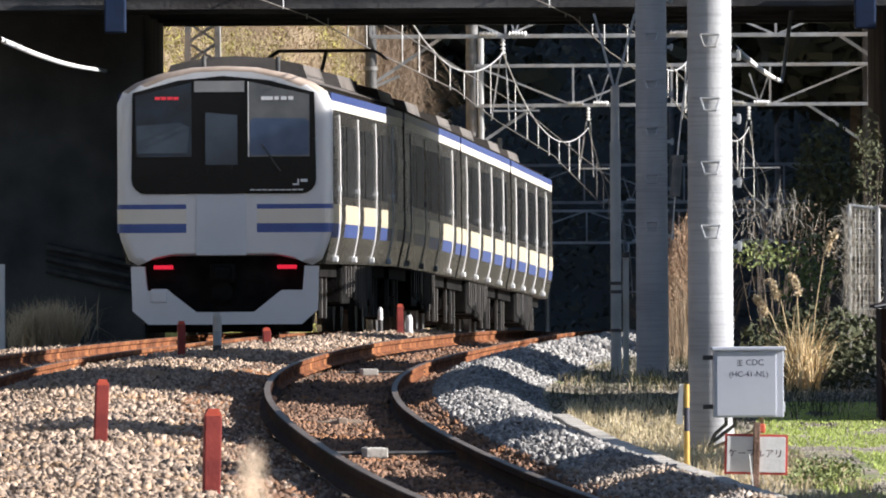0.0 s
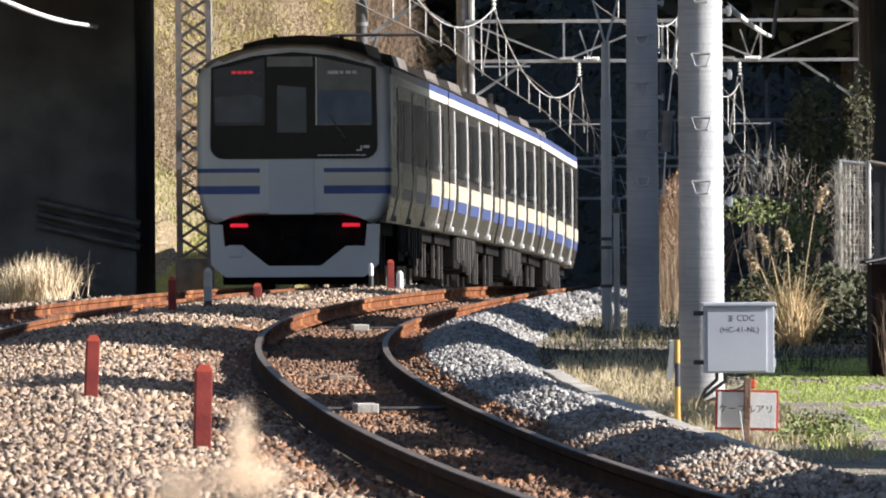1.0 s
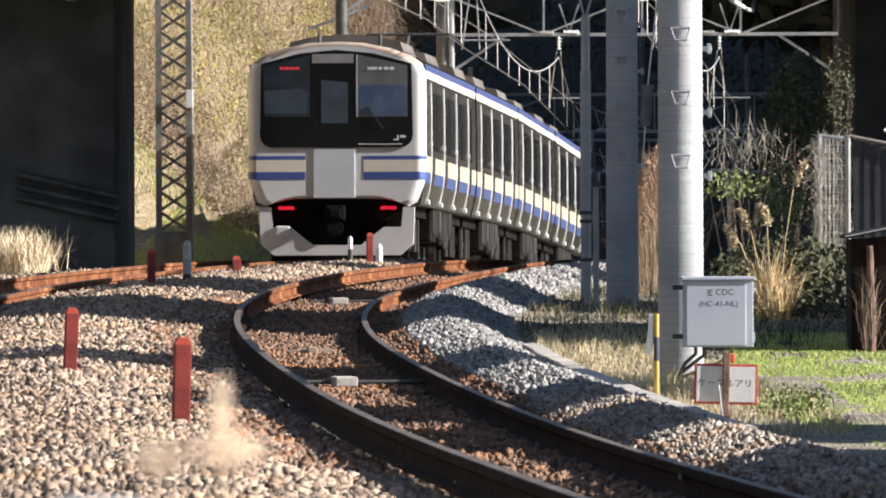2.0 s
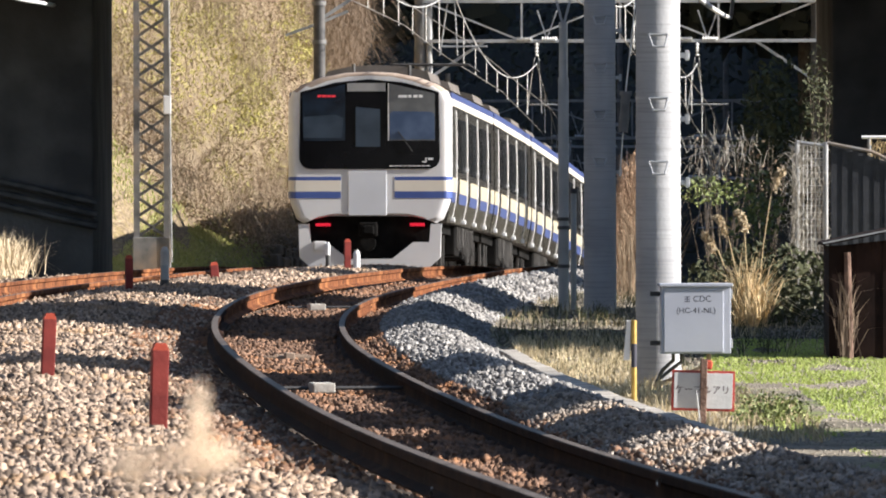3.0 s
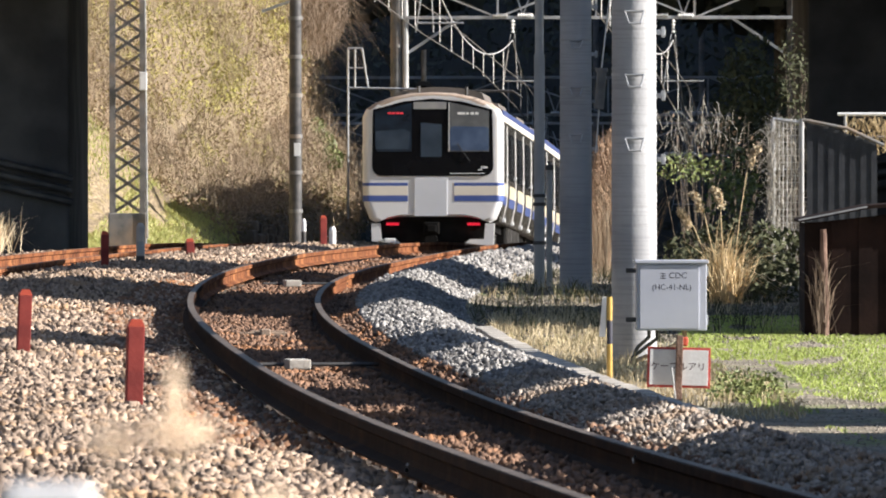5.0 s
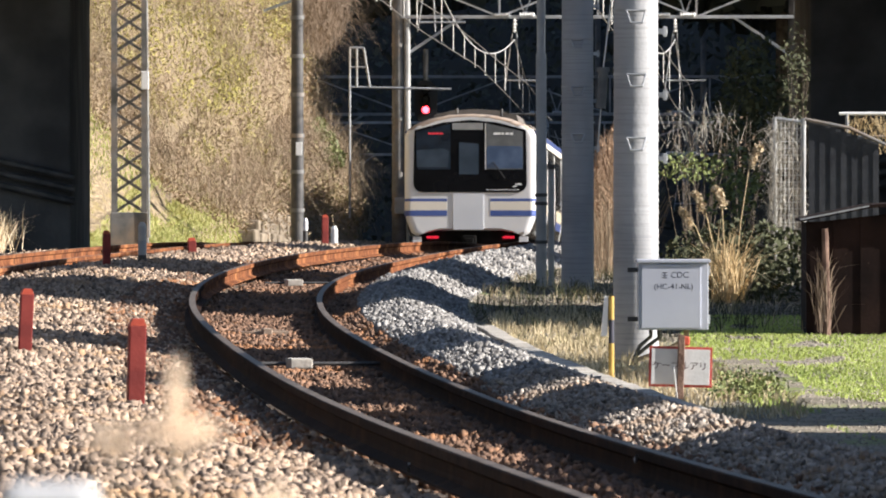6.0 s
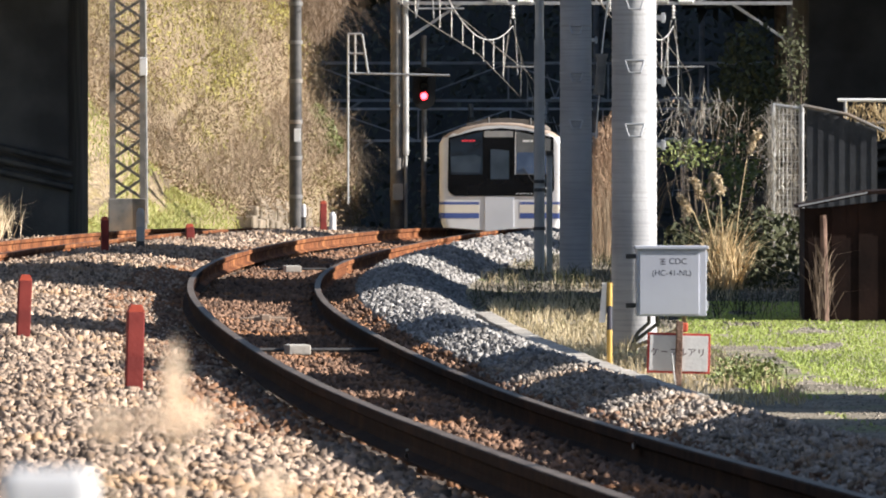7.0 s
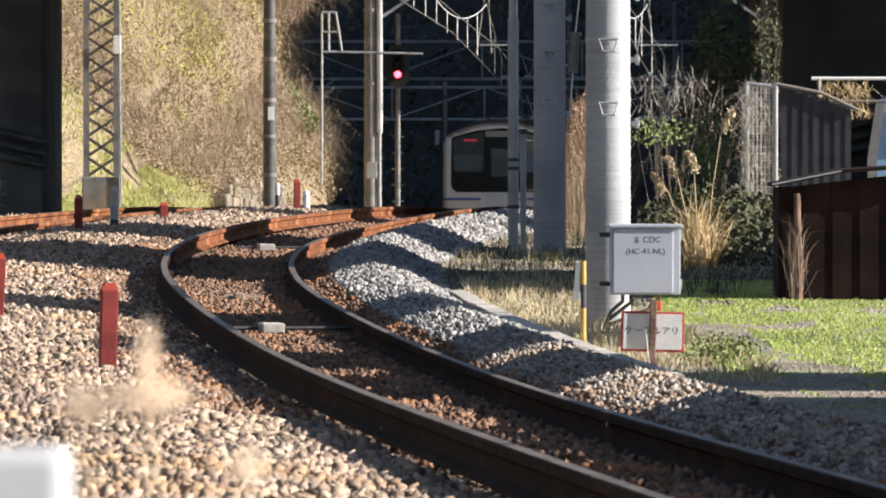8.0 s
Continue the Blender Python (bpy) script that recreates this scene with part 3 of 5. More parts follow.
        part("skirt", bm, M_TRAINWHITE, car, "white painted lower skirt")
        bm = B()
        box(bm, min(s * 0.72, s * 0.98), max(s * 0.72, s * 0.98), -0.10, 0.12, 0.91, 0.965, 0.012)
        part("tail_lamp", bm, M_TAIL, car, "lit red tail lamp")
    # added black plate fills in for the shadow beneath the front
    bm = B(); box(bm, -1.15, 1.15, 0.85, 0.95, 0.04, 0.85, 0.02)
    part("rail_guard", bm, M_UNDER, car, "black plate added as the shade under the train")
    bm = B(); box(bm, -1.02, -0.78, -0.17, 0.0, 0.45, 0.64, 0.03)
    part("step_box", bm, M_TRAINWHITE, car)
    bm = B()
    box(bm, -0.2, 0.14, -0.22, 0.2, 0.72, 0.98, 0.04); box(bm, -0.12, 0.08, -0.32, 0.2, 0.76, 0.92, 0.03); tube(bm, (-0.03, -0.2, 0.6), (-0.03, 0.2, 0.6), 0.14)
    part("coupler", bm, M_UNDER, car, "dark steel coupler")
    return car


M_BLINDGREY = surf("blind_grey", (0.26, 0.26, 0.26), (0.36, 0.36, 0.35), 3, 0.5, bump=0)
M_CREAMPALE = surf("cream_pale", (0.68, 0.63, 0.54), (0.74, 0.69, 0.60), 2, 0.4, bump=0)
M_DOORGREY = surf("door_grey", (0.58, 0.60, 0.64), (0.64, 0.66, 0.70), 1, 0.4, bump=0.02)
TRAIN = [build_car("train_car", "stainless commuter car with white front and blue and cream stripes", True)]
mid = build_car("train_car", "stainless commuter car with blue and cream stripes", False)
TRAIN += [mid, copy_thing(mid, pose(0, 0, 0)), copy_thing(mid, pose(0, 0, 0))]
bm = B()
for y in (5.2, 5.65):
    tube(bm, (-0.75, y, 4.42), (0.75, y, 4.42), 0.022, seg=8)
    tube(bm, (0.75, y, 4.42), (0.95, y, 4.28), 0.02, seg=8); tube(bm, (-0.75, y, 4.42), (-0.95, y, 4.28), 0.02, seg=8)
tube(bm, (0, 5.4, 4.40), (0, 3.9, 4.05), 0.03, seg=8); tube(bm, (0, 3.9, 4.05), (0, 5.6, 3.78), 0.04, seg=8)
box(bm, -0.6, 0.6, 4.6, 6.4, 3.70, 3.80, 0.02)
part("pantograph", bm, M_DARKSTEEL, mid, "black raised pantograph")


# ---- ballast ----
stones("ballast_left", "tan and grey crushed stone ballast", M_STONE_TAN, -4.0, -0.62, 36, 78, 305, 0.035, 11, 0.004)
stones("ballast_left_middle", "tan and grey crushed stone ballast further on", M_STONE_TAN, -4.6, -0.62, 78, 112, 215, 0.038, 16, 0.006)
stones("ballast_left_far", "tan crushed stone ballast beyond", M_STONE_TAN, -4.6, -0.76, 112, 205, 110, 0.042, 12, 0.010)
stones("ballast_verge", "tan crushed stone beside the outer track", M_STONE_TAN, -7.2, -5.2, 130, 235, 40, 0.05, 15)
stones("ballast_right_near", "grey and tan crushed stone ballast shoulder", M_STONE_MIX, 0.86, 1.97, 44, 82, 520, 0.0225, 18)
stones("ballast_right", "pale grey crushed stone ballast shoulder", M_STONE_GREY, 0.93, 1.97, 82, 140, 300, 0.030, 13)
stones("ballast_right_far", "pale grey crushed stone ballast further on", M_STONE_GREY, 0.93, 1.97, 140, 205, 130, 0.040, 19)
stones("ballast_left_rust", "rust-stained crushed stone along the outer rail side", M_STONE_RUST, -1.30, -0.62, 60, 165, 140, 0.036, 20, 0.012)
stones("ballast_right_inner", "rusty brown crushed stone along the rail", M_STONE_RUST, 0.62, 0.93, 44, 180, 180, 0.028, 17)
stones("ballast_between", "rust-stained crushed stone between the rails", M_STONE_RUST, -0.50, 0.50, 44, 120, 230, 0.027, 14)
stones("ballast_between_far", "rust-stained crushed stone between the rails further on", M_STONE_RUST, -0.50, 0.50, 120, 190, 118, 0.036, 22)


# ---- plants made of many blades and leaves ----
QUAD_V = ((-1, -0.5, 0), (1, -0.5, 0), (1, 0.5, 0), (-1, 0.5, 0))
QUAD_F = ((0, 1, 2, 3),)


def blades(name, label, category, material, P, height, width, lean, seed, parent=None, kind="stuff", turn=0.3):
    """One mesh of bent blades that grow at the places P."""
    rng = np.random.default_rng(seed)
    n = len(P)
    h = height * rng.uniform(0.5, 1.15, n)
    a, b = rng.uniform(0, 6.28, n), rng.uniform(0, 6.28, n)
    l = np.abs(rng.normal(0, lean, n)) * h
    dirn = np.stack([np.cos(a), np.sin(a), 0 * a], 1)
    side = np.stack([np.cos(b), np.sin(b) * turn, 0 * b], 1) * (width / 2)
    up = np.array([0, 0, 1.0])
    mid = P + up * (h * 0.6)[:, None] + dirn * (l * 0.3)[:, None]
    top = P + up * h[:, None] * (1 - 0.25 * (l / h) ** 2)[:, None] + dirn * l[:, None]
    V = np.stack([P - side, P + side, mid + side * 0.8, mid - side * 0.8, top], 1)
    F4 = np.array([[0, 1, 2, 3]])[None] + (np.arange(n) * 5)[:, None, None]
    F3 = np.array([[3, 2, 4]])[None] + (np.arange(n) * 5)[:, None, None]
    me = bpy.data.meshes.new(name)
    me.from_pydata(V.reshape(-1, 3).tolist(), [], F4.reshape(-1, 4).tolist() + F3.reshape(-1, 3).tolist())
    me.materials.append(material)
    ob = new(name, me)
    ob.parent = parent
    return tagged(ob, label, category if not parent else "", kind=kind if not parent else "")


def cloud(n, centre, radii, seed):
    """n places in a soft ellipsoid."""
    rng = np.random.default_rng(seed)
    p = rng.normal(size=(n, 3))
    p /= np.linalg.norm(p, axis=1, keepdims=True)
    return np.asarray(centre) + p * np.asarray(radii) * (rng.uniform(0, 1, (n, 1)) ** 0.45)


def field(n, x0, x1, d0, d1, seed, keep=None):
    rng = np.random.default_rng(seed)
    x, d = rng.uniform(x0, x1, n), rng.uniform(d0, d1, n)
    if keep is not None:
        k = np.array([keep(a, b) for a, b in zip(x, d)])
        x, d = x[k], d[k]
    return np.stack([x, d, ground_z(x, d)], 1)


# ---- road bridge ----
def build_bridge():
    b = base("bridge", pose(0, 0, 0), "dark road bridge over the tracks", "bridge")
    for x0, x1 in ((-16, -6.07), (5.15, 17)):
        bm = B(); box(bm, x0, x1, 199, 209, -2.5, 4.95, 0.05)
        ab = part("abutment", bm, M_DARKBRIDGE, b, "dark concrete abutment")
        for k in range(3):
            bm = B()
            xe = x1 if x1 < 0 else x0
            xo = xe + (-0.9 if x1 < 0 else 0.9)
            z = 1.05 - 0.18 * k
            tube(bm, (xo - 0.6 * (1 if x1 < 0 else -1), 198.9, z + 0.35), (xe + (0.06 if x1 < 0 else -0.06), 198.9, z), 0.06)
            part("pipe", bm, M_DARKSTEEL, ab, "black service pipe")
    # unseen wall added to keep the sun off the right abutment
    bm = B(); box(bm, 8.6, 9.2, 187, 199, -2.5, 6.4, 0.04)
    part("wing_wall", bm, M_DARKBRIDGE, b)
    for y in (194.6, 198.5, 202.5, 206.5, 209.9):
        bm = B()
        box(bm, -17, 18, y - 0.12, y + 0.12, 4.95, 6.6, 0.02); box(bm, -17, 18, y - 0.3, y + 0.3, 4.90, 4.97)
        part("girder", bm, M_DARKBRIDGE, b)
    for x in (-6.35, 4.75):
        bm = B()
        box(bm, x - 0.16, x + 0.16, 194.0, 194.28, 4.55, 5.6, 0.03); box(bm, x - 0.2, x + 0.2, 193.98, 194.3, 5.2, 5.3, 0.02)
        part("drain_box", bm, M_BLUEBOX, b, "dark blue painted drain box")
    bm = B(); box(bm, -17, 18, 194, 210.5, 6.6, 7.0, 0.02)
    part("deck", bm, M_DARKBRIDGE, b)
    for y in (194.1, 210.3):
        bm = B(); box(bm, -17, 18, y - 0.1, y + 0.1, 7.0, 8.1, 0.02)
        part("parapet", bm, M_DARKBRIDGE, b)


build_bridge()


# ---- concrete poles beside the near track ----
def concrete_pole(x, d, r, top, rungs, label):
    g = float(ground_z(x, d))
    p = base("concrete_pole", pose(x, d, g - 0.3), label, "utility pole", "concrete poles")
    bm = B()
    seg, n = 40, 2 * int((top - g) / 0.045)
    H = top - g + 0.3
    last = None
    rnd = random.Random(int(d))
    for i in range(n + 1):
        z = H * i / n
        rr = r * (1 - 0.12 * z / H) + (0.004 if i % 2 else 0.0) * rnd.uniform(0.2, 1.3)
        ring = [bm.verts.new((rr * math.cos(6.28319 * k / seg), rr * math.sin(6.28319 * k / seg), z)) for k in range(seg)]
        if last:
            for k in range(seg):
                bm.faces.new((last[k], last[(k + 1) % seg], ring[(k + 1) % seg], ring[k]))
        last = ring
    part("shaft", bm, M_POLE, p, "grey spun concrete shaft with fine rings", smooth=True)
    for k, z in enumerate(rungs):
        z = z - g + 0.3
        rr = r * (1 - 0.12 * z / H)
        y = -rr
        for side in ((-1, 1)):
            bm = B()
            if side < 0:
                a, b_, c, e = (-0.075, y - 0.02, z + 0.05), (0.075, y - 0.02, z + 0.05), (0.045, y - 0.13, z - 0.045), (-0.045, y - 0.13, z - 0.045)
                for u, v in ((a, b_), (b_, c), (c, e), (e, a)):
                    tube(bm, u, v, 0.0085, seg=6)
                part("step_iron", bm, M_STEEL, p, "bent steel step iron")
            else:
                box(bm, rr - 0.02, rr + 0.075, -0.02, 0.02, z - 0.13, z - 0.09, 0.005); box(bm, rr + 0.04, rr + 0.07, -0.03, 0.03, z - 0.15, z - 0.07, 0.005)
                part("step_bolt", bm, M_STEEL, p)
        bm = B()
        bmesh.ops.create_cone(bm, cap_ends=False, segments=32, radius1=rr + 0.004, radius2=rr + 0.004, depth=0.022, matrix=Matrix.Translation((0, 0, z + 0.052)))
        part("band", bm, M_STEEL, p)
    return p


M_POLE = surf("pole_concrete", (0.33, 0.335, 0.35), (0.46, 0.465, 0.475), 1.2, 0.8, bump=0.12, fine=40, c=(0.29, 0.29, 0.29), spec=0.3)
nt = M_POLE.node_tree
pb = nt.nodes["Principled BSDF"]
co, mp, nz, rg, mx = (nt.nodes.new(k) for k in ("ShaderNodeTexCoord", "ShaderNodeMapping", "ShaderNodeTexNoise", "ShaderNodeMapRange", "ShaderNodeMix"))
mp.inputs["Scale"].default_value = (2, 2, 60)
nz.inputs["Scale"].default_value, nz.inputs["Detail"].default_value = 1.0, 3
rg.inputs[1].default_value, rg.inputs[2].default_value, rg.inputs[4].default_value = 0.50, 0.72, 0.28
mx.data_type = "RGBA"
nt.links.new(co.outputs["Object"], mp.inputs[0]); nt.links.new(mp.outputs[0], nz.inputs["Vector"]); nt.links.new(nz.outputs[0], rg.inputs[0]); nt.links.new(rg.outputs[0], mx.inputs[0])
nt.links.new(pb.inputs["Base Color"].links[0].from_socket, mx.inputs[6])
mx.inputs[7].default_value = (0.13, 0.13, 0.13, 1)
nt.links.new(mx.outputs[2], pb.inputs["Base Color"])
concrete_pole(1.277, 101.5, 0.176, 9.5, [2.02 + 0.492 * k for k in range(-1, 6)], "tall grey concrete pole with steel step irons")
concrete_pole(1.22, 150, 0.186, 9.5, [2.15 + 0.54 * k for k in range(-1, 6)], "grey concrete pole with step irons, partly shaded")


def balance_weight():
    t = base("tension_weight", pose(1.51, 149.3, 1.95), "grey cylinder weight on a tensioning wire", "tension weight")
    bm = B(); tube(bm, (-0.03, 0, 0.0), (0.0, 0, 0.42), 0.055, seg=16); tube(bm, (0.0, 0, 0.42), (0.0, 0, 0.47), 0.07, seg=16)
    part("cylinder", bm, M_LATTICE, t, smooth=False)
    bm = B(); tube(bm, (0.0, 0, 0.47), (0.16, 0, 1.9), 0.009, seg=6); tube(bm, (-0.03, 0, 0), (-0.07, 0, -0.5), 0.008, seg=6); tube(bm, (0.16, 0, 1.9), (0.3, 0, 4.5), 0.009, seg=6)
    bar(bm, (0.3, 0, 4.5), (-0.3, 0.6, 4.5), 0.04)
    part("wire", bm, M_WIRE, t)


balance_weight()


def steel_post():
    g = float(ground_z(0.82, 153))
    p = base("steel_post", pose(0.82, 153, g), "slim grey steel post with a forked top", "post")
    bm = B(); tube(bm, (0, 0, -0.2), (0, 0, 2.60 - g), 0.062, seg=20)
    part("lower_tube", bm, M_CONC, p, smooth=False)
    bm = B(); tube(bm, (0, 0, 2.55 - g), (0, 0, 3.25 - g), 0.05, seg=20)
    part("upper_tube", bm, M_STEEL, p)
    for s in (-1, 1):
        bm = B(); bar(bm, (0, 0, 3.2 - g), (s * 0.24, 0, 4.1 - g), 0.03)
        part("fork_arm", bm, M_STEEL, p)
    for z in (0.5, 0.95, 1.05):
        bm = B(); tube(bm, (0, 0, z), (0, 0, z + 0.04), 0.075, seg=18)
        part("clamp", bm, M_DARKSTEEL, p)
    q = base("conduit_post", pose(0.94, 153.6, g), "thin dark conduit post beside the steel post", "post")
    bm = B(); tube(bm, (0, 0, -0.2), (0, 0, 1.25 - g), 0.036, seg=14)
    part("tube", bm, M_CONC, q)
    bm = B(); tube(bm, (0, 0, 1.25 - g), (0, 0, 1.31 - g), 0.05, seg=14)
    part("cap", bm, M_DARKSTEEL, q)


steel_post()


# ---- equipment on and by the near pole ----
def lettering(text, m, size, parent, material, name="lettering"):
    cu = bpy.data.curves.new(name, "FONT")
    cu.body, cu.size, cu.extrude, cu.align_x, cu.align_y = text, size, 0.0002, "CENTER", "CENTER"
    cu.materials.append(material)
    ob = new(name, cu)
    ob.parent = parent
    ob.matrix_basis = m
    return ob


def build_cabinet():
    c = base("equipment_cabinet", pose(1.545, 100.5, 0.108, 0, 0, 1.5) @ Matrix.Scale(1.047, 4), "white painted steel cabinet fixed to the concrete pole", "cabinet")
    bm = B(); box(bm, -0.255, 0.255, -0.17, 0.17, 0.0, 0.49, 0.006)
    body = part("body", bm, M_CABINET, c)
    bm = B(); box(bm, -0.235, 0.20, -0.178, -0.165, 0.012, 0.478, 0.004)
    door = part("door", bm, M_CABINET, body)
    lettering("CDC", pose(0.045, -0.1784, 0.40, 90), 0.062, door, M_INK)
    bm = B(); box(bm, -0.085, -0.045, -0.1785, -0.177, 0.378, 0.384); box(bm, -0.085, -0.045, -0.1785, -0.177, 0.396, 0.402); box(bm, -0.085, -0.045, -0.1785, -0.177, 0.414, 0.420); box(bm, -0.068, -0.062, -0.1785, -0.177, 0.378, 0.42)
    part("character_bar", bm, M_INK, door)
    lettering("(HC-41-NL)", pose(0.0, -0.1784, 0.315, 90), 0.058, door, M_INK)
    bm = B(); box(bm, -0.27, 0.27, -0.195, 0.19, 0.49, 0.515, 0.006)
    part("lid", bm, M_CABINET, c)
    for z in (0.06, 0.42):
        bm = B(); box(bm, -0.33, -0.25, -0.02, 0.02, z, z + 0.035, 0.004)
        part("bracket", bm, M_DARKSTEEL, c)
        bm = B(); box(bm, 0.256, 0.268, -0.15, -0.11, z - 0.02, z + 0.05, 0.003)
        part("hinge", bm, M_STEEL, c)
    for k, (x, m) in enumerate(((-0.16, M_DARKSTEEL), (-0.10, M_DARKSTEEL), (0.1, M_DRYPIPE))):
        pts = [(x, 0.0, 0.0), (x, 0, -0.05 - 0.01 * k), (x - 0.08, 0, -0.12), (-0.26 - 0.02 * k, 0, -0.16 - 0.04 * k), (-0.30, 0, -0.42)]
        wire("conduit", pts, 0.014 if k < 2 else 0.02, m, c, "bent cable conduit")


build_cabinet()


def build_sign():
    s = base("warning_sign", pose(1.355, 85, -0.05, 0, 1.5, 3), "weathered white sign board with a red rim on a stake", "sign")
    bm = B(); box(bm, -0.205, 0.205, 0.0, 0.012, 0.0, 0.262, 0.003)
    part("rim", bm, M_SIGNRED, s, "worn red rim")
    bm = B(); box(bm, -0.190, 0.190, -0.005, 0.004, 0.016, 0.246, 0.002)
    f = part("face", bm, M_SIGNFACE, s, "white face, faded and stained")
    lettering("ケーブルアリ", pose(-0.005, -0.0055, 0.135, 90), 0.060, f, M_SIGNINK)
    bm = B(); box(bm, -0.022, 0.022, -0.035, -0.008, -0.24, 0.34, 0.006)
    part("stake", bm, M_STAKE, s, "brown wooden stake")
    bm = B(); tube(bm, (0.0, -0.03, -0.2), (-0.05, -0.06, 0.13), 0.006, seg=6)
    part("tie_wire", bm, M_STEEL, s)
    bm = B(); box(bm, 0.005, 0.055, -0.03, 0.0, 0.27, 0.33, 0.012)
    part("tape", bm, M_REDTOP, s, "red plastic tape")


M_SIGNFACE = surf("sign_face", (0.60, 0.60, 0.60), (0.74, 0.74, 0.73), 4, 0.6, bump=0.1, c=(0.50, 0.42, 0.38))
M_SIGNINK = surf("sign_ink", (0.03, 0.012, 0.02), (0.07, 0.025, 0.035), 9, 0.7, bump=0)
M_STAKE = surf("stake_wood", (0.12, 0.07, 0.05), (0.24, 0.15, 0.11), 8, 0.85, bump=0.4)
build_sign()


def marker_post():
    p = base("marker_post", pose(0.985, 92, -0.20), "yellow and black striped marker post with a white plate", "post")
    for k in range(4):
        bm = B(); tube(bm, (0, 0, k * 0.165), (0, 0, (k + 1) * 0.165), 0.020, seg=14)
        part("band", bm, M_INK if k == 2 else M_YELLOW, p)
    bm = B(); prism(bm, ((-0.075, 0.38), (-0.03, 0.38), (-0.022, 0.66), (-0.05, 0.66)), -0.006, 0.006)
    part("plate", bm, M_SIGN_LIT, p, "narrow white plate")


marker_post()


def red_post(x, d, h, w, lean=0.0):
    p = base("red_post", pose(x, d, float(ground_z(x, d)) - 0.05, 0, lean, 8), "dull red square marker post in the ballast", "post", "red marker posts")
    bm = B(); box(bm, -w / 2, w / 2, -w / 2, w / 2, 0, h + 0.01, 0.006)
    part("shaft", bm, M_REDPOST, p)
    bm = B(); prism(bm, ((-w / 2, h + 0.01), (w / 2, h + 0.01), (w / 2 - 0.018, h + 0.05), (-w / 2 + 0.018, h + 0.05)), -w / 2, w / 2)
    part("cap", bm, M_REDTOP, p, "brighter red bevelled cap")


for args in ((-1.82, 71, 0.50, 0.092, 1.5), (-3.0, 88, 0.46, 0.088, 2.5), (-4.17, 150, 0.43, 0.085), (-3.5, 165, 0.24, 0.10, -4), (-2.07, 186, 0.46, 0.09)):
    red_post(*args)


def grey_post(x, d, h, r, label, mats):
    p = base("distance_post", pose(x, d, float(ground_z(x, d)) - 0.05), label, "post")
    n = len(mats)
    for k, m in enumerate(mats):
        bm = B(); tube(bm, (0, 0, h * k / n), (0, 0, h * (k + 1) / n), r, seg=16)
        part("band", bm, m, p)
    bm = B(); tube(bm, (0, 0, h), (0, 0, h + 0.05), r, r * 0.5, seg=16)
    part("cap", bm, mats[-1], p)


grey_post(-3.81, 152, 0.50, 0.050, "white and dark banded round post between the tracks", (M_DARKSTEEL, M_CONC, M_CONC_LIGHT))
grey_post(-2.36, 187, 0.40, 0.035, "small black and white post", (M_DARKSTEEL, M_DARKSTEEL, M_SIGN_LIT))
grey_post(-1.96, 188, 0.30, 0.05, "small plain white post by the ballast", (M_SIGN_LIT, M_SIGN_LIT))


# ---- concrete cable trough along the right shoulder ----
def build_trough():
    t = base("cable_trough", pose(0, 0, 0), "row of worn concrete trough lids beside the ballast", "cable trough")
    bm = B(); box(bm, -0.075, 0.075, -0.498, 0.498, -0.12, 0.0, 0.008)
    lid = None
    for d in np.arange(78, 114, 1.0):
        if lid is None:
            o = lid = part("lid", bm, M_LID, t)
        else:
            o = new("lid", lid.data); o.parent = t
        x = right_x(d) + 1.98
        a = math.atan2(right_x(d + 0.5) - right_x(d - 0.5), 1.0)
        rnd = random.Random(int(d))
        o.matrix_basis = pose(x + rnd.uniform(-0.01, 0.01), d, rail_z(d) - 0.185 + rnd.uniform(-0.002, 0.002), rnd.uniform(-0.1, 0.1), rnd.uniform(-2, 2), -math.degrees(a))


build_trough()


def track_block(x, d, w):
    b = base("track_beacon", pose(x, d, rail_z(d) - 0.17, 0, 0, 6), "small pale box between the rails with a cross rod", "track equipment")
    bm = B(); box(bm, -w / 2, w / 2, -0.2, 0.2, 0, 0.07, 0.01)
    part("box", bm, M_CONC_LIGHT, b)
    bm = B(); tube(bm, (-0.30, 0.15, 0.03), (0.62, 0.15, 0.03), 0.014, seg=8)
    part("rod", bm, M_DARKSTEEL, b)


track_block(-1.20, 91.5, 0.155)
track_block(-1.92, 142, 0.17)
rod = base("cross_rod", pose(float(right_x(108)) - 0.02, 108, float(rail_z(108)) - 0.185, 0, 0, 4), "rusty pale cross rods bolted between the rails", "track equipment")
for x0, x1, y in ((-0.16, 0.24, 0.0), (-0.02, 0.26, 0.9)):
    bm = B(); box(bm, x0, x1, y - 0.05, y + 0.05, 0.0, 0.035, 0.006)
    part("rod", bm, M_DRYPIPE, rod)
bm = B(); box(bm, 0.02, 0.10, -0.12, 0.12, -0.02, 0.06, 0.01)
part("clamp", bm, M_DRYPIPE, rod)


def rail_bond(x, d):
    z = rail_z(d)
    pts = [(x - 0.045, d - 0.25 + 0.9 * k / 8, z - 0.075 - 0.035 * math.sin(math.pi * k / 8)) for k in range(9)]
    tagged(wire("rail_bond", pts, 0.006, M_STEEL), "short grey bonding cable looped along the rail side", "cable")


rail_bond(right_x(55) - 0.566, 55)
rail_bond(right_x(58) + 0.566, 58)


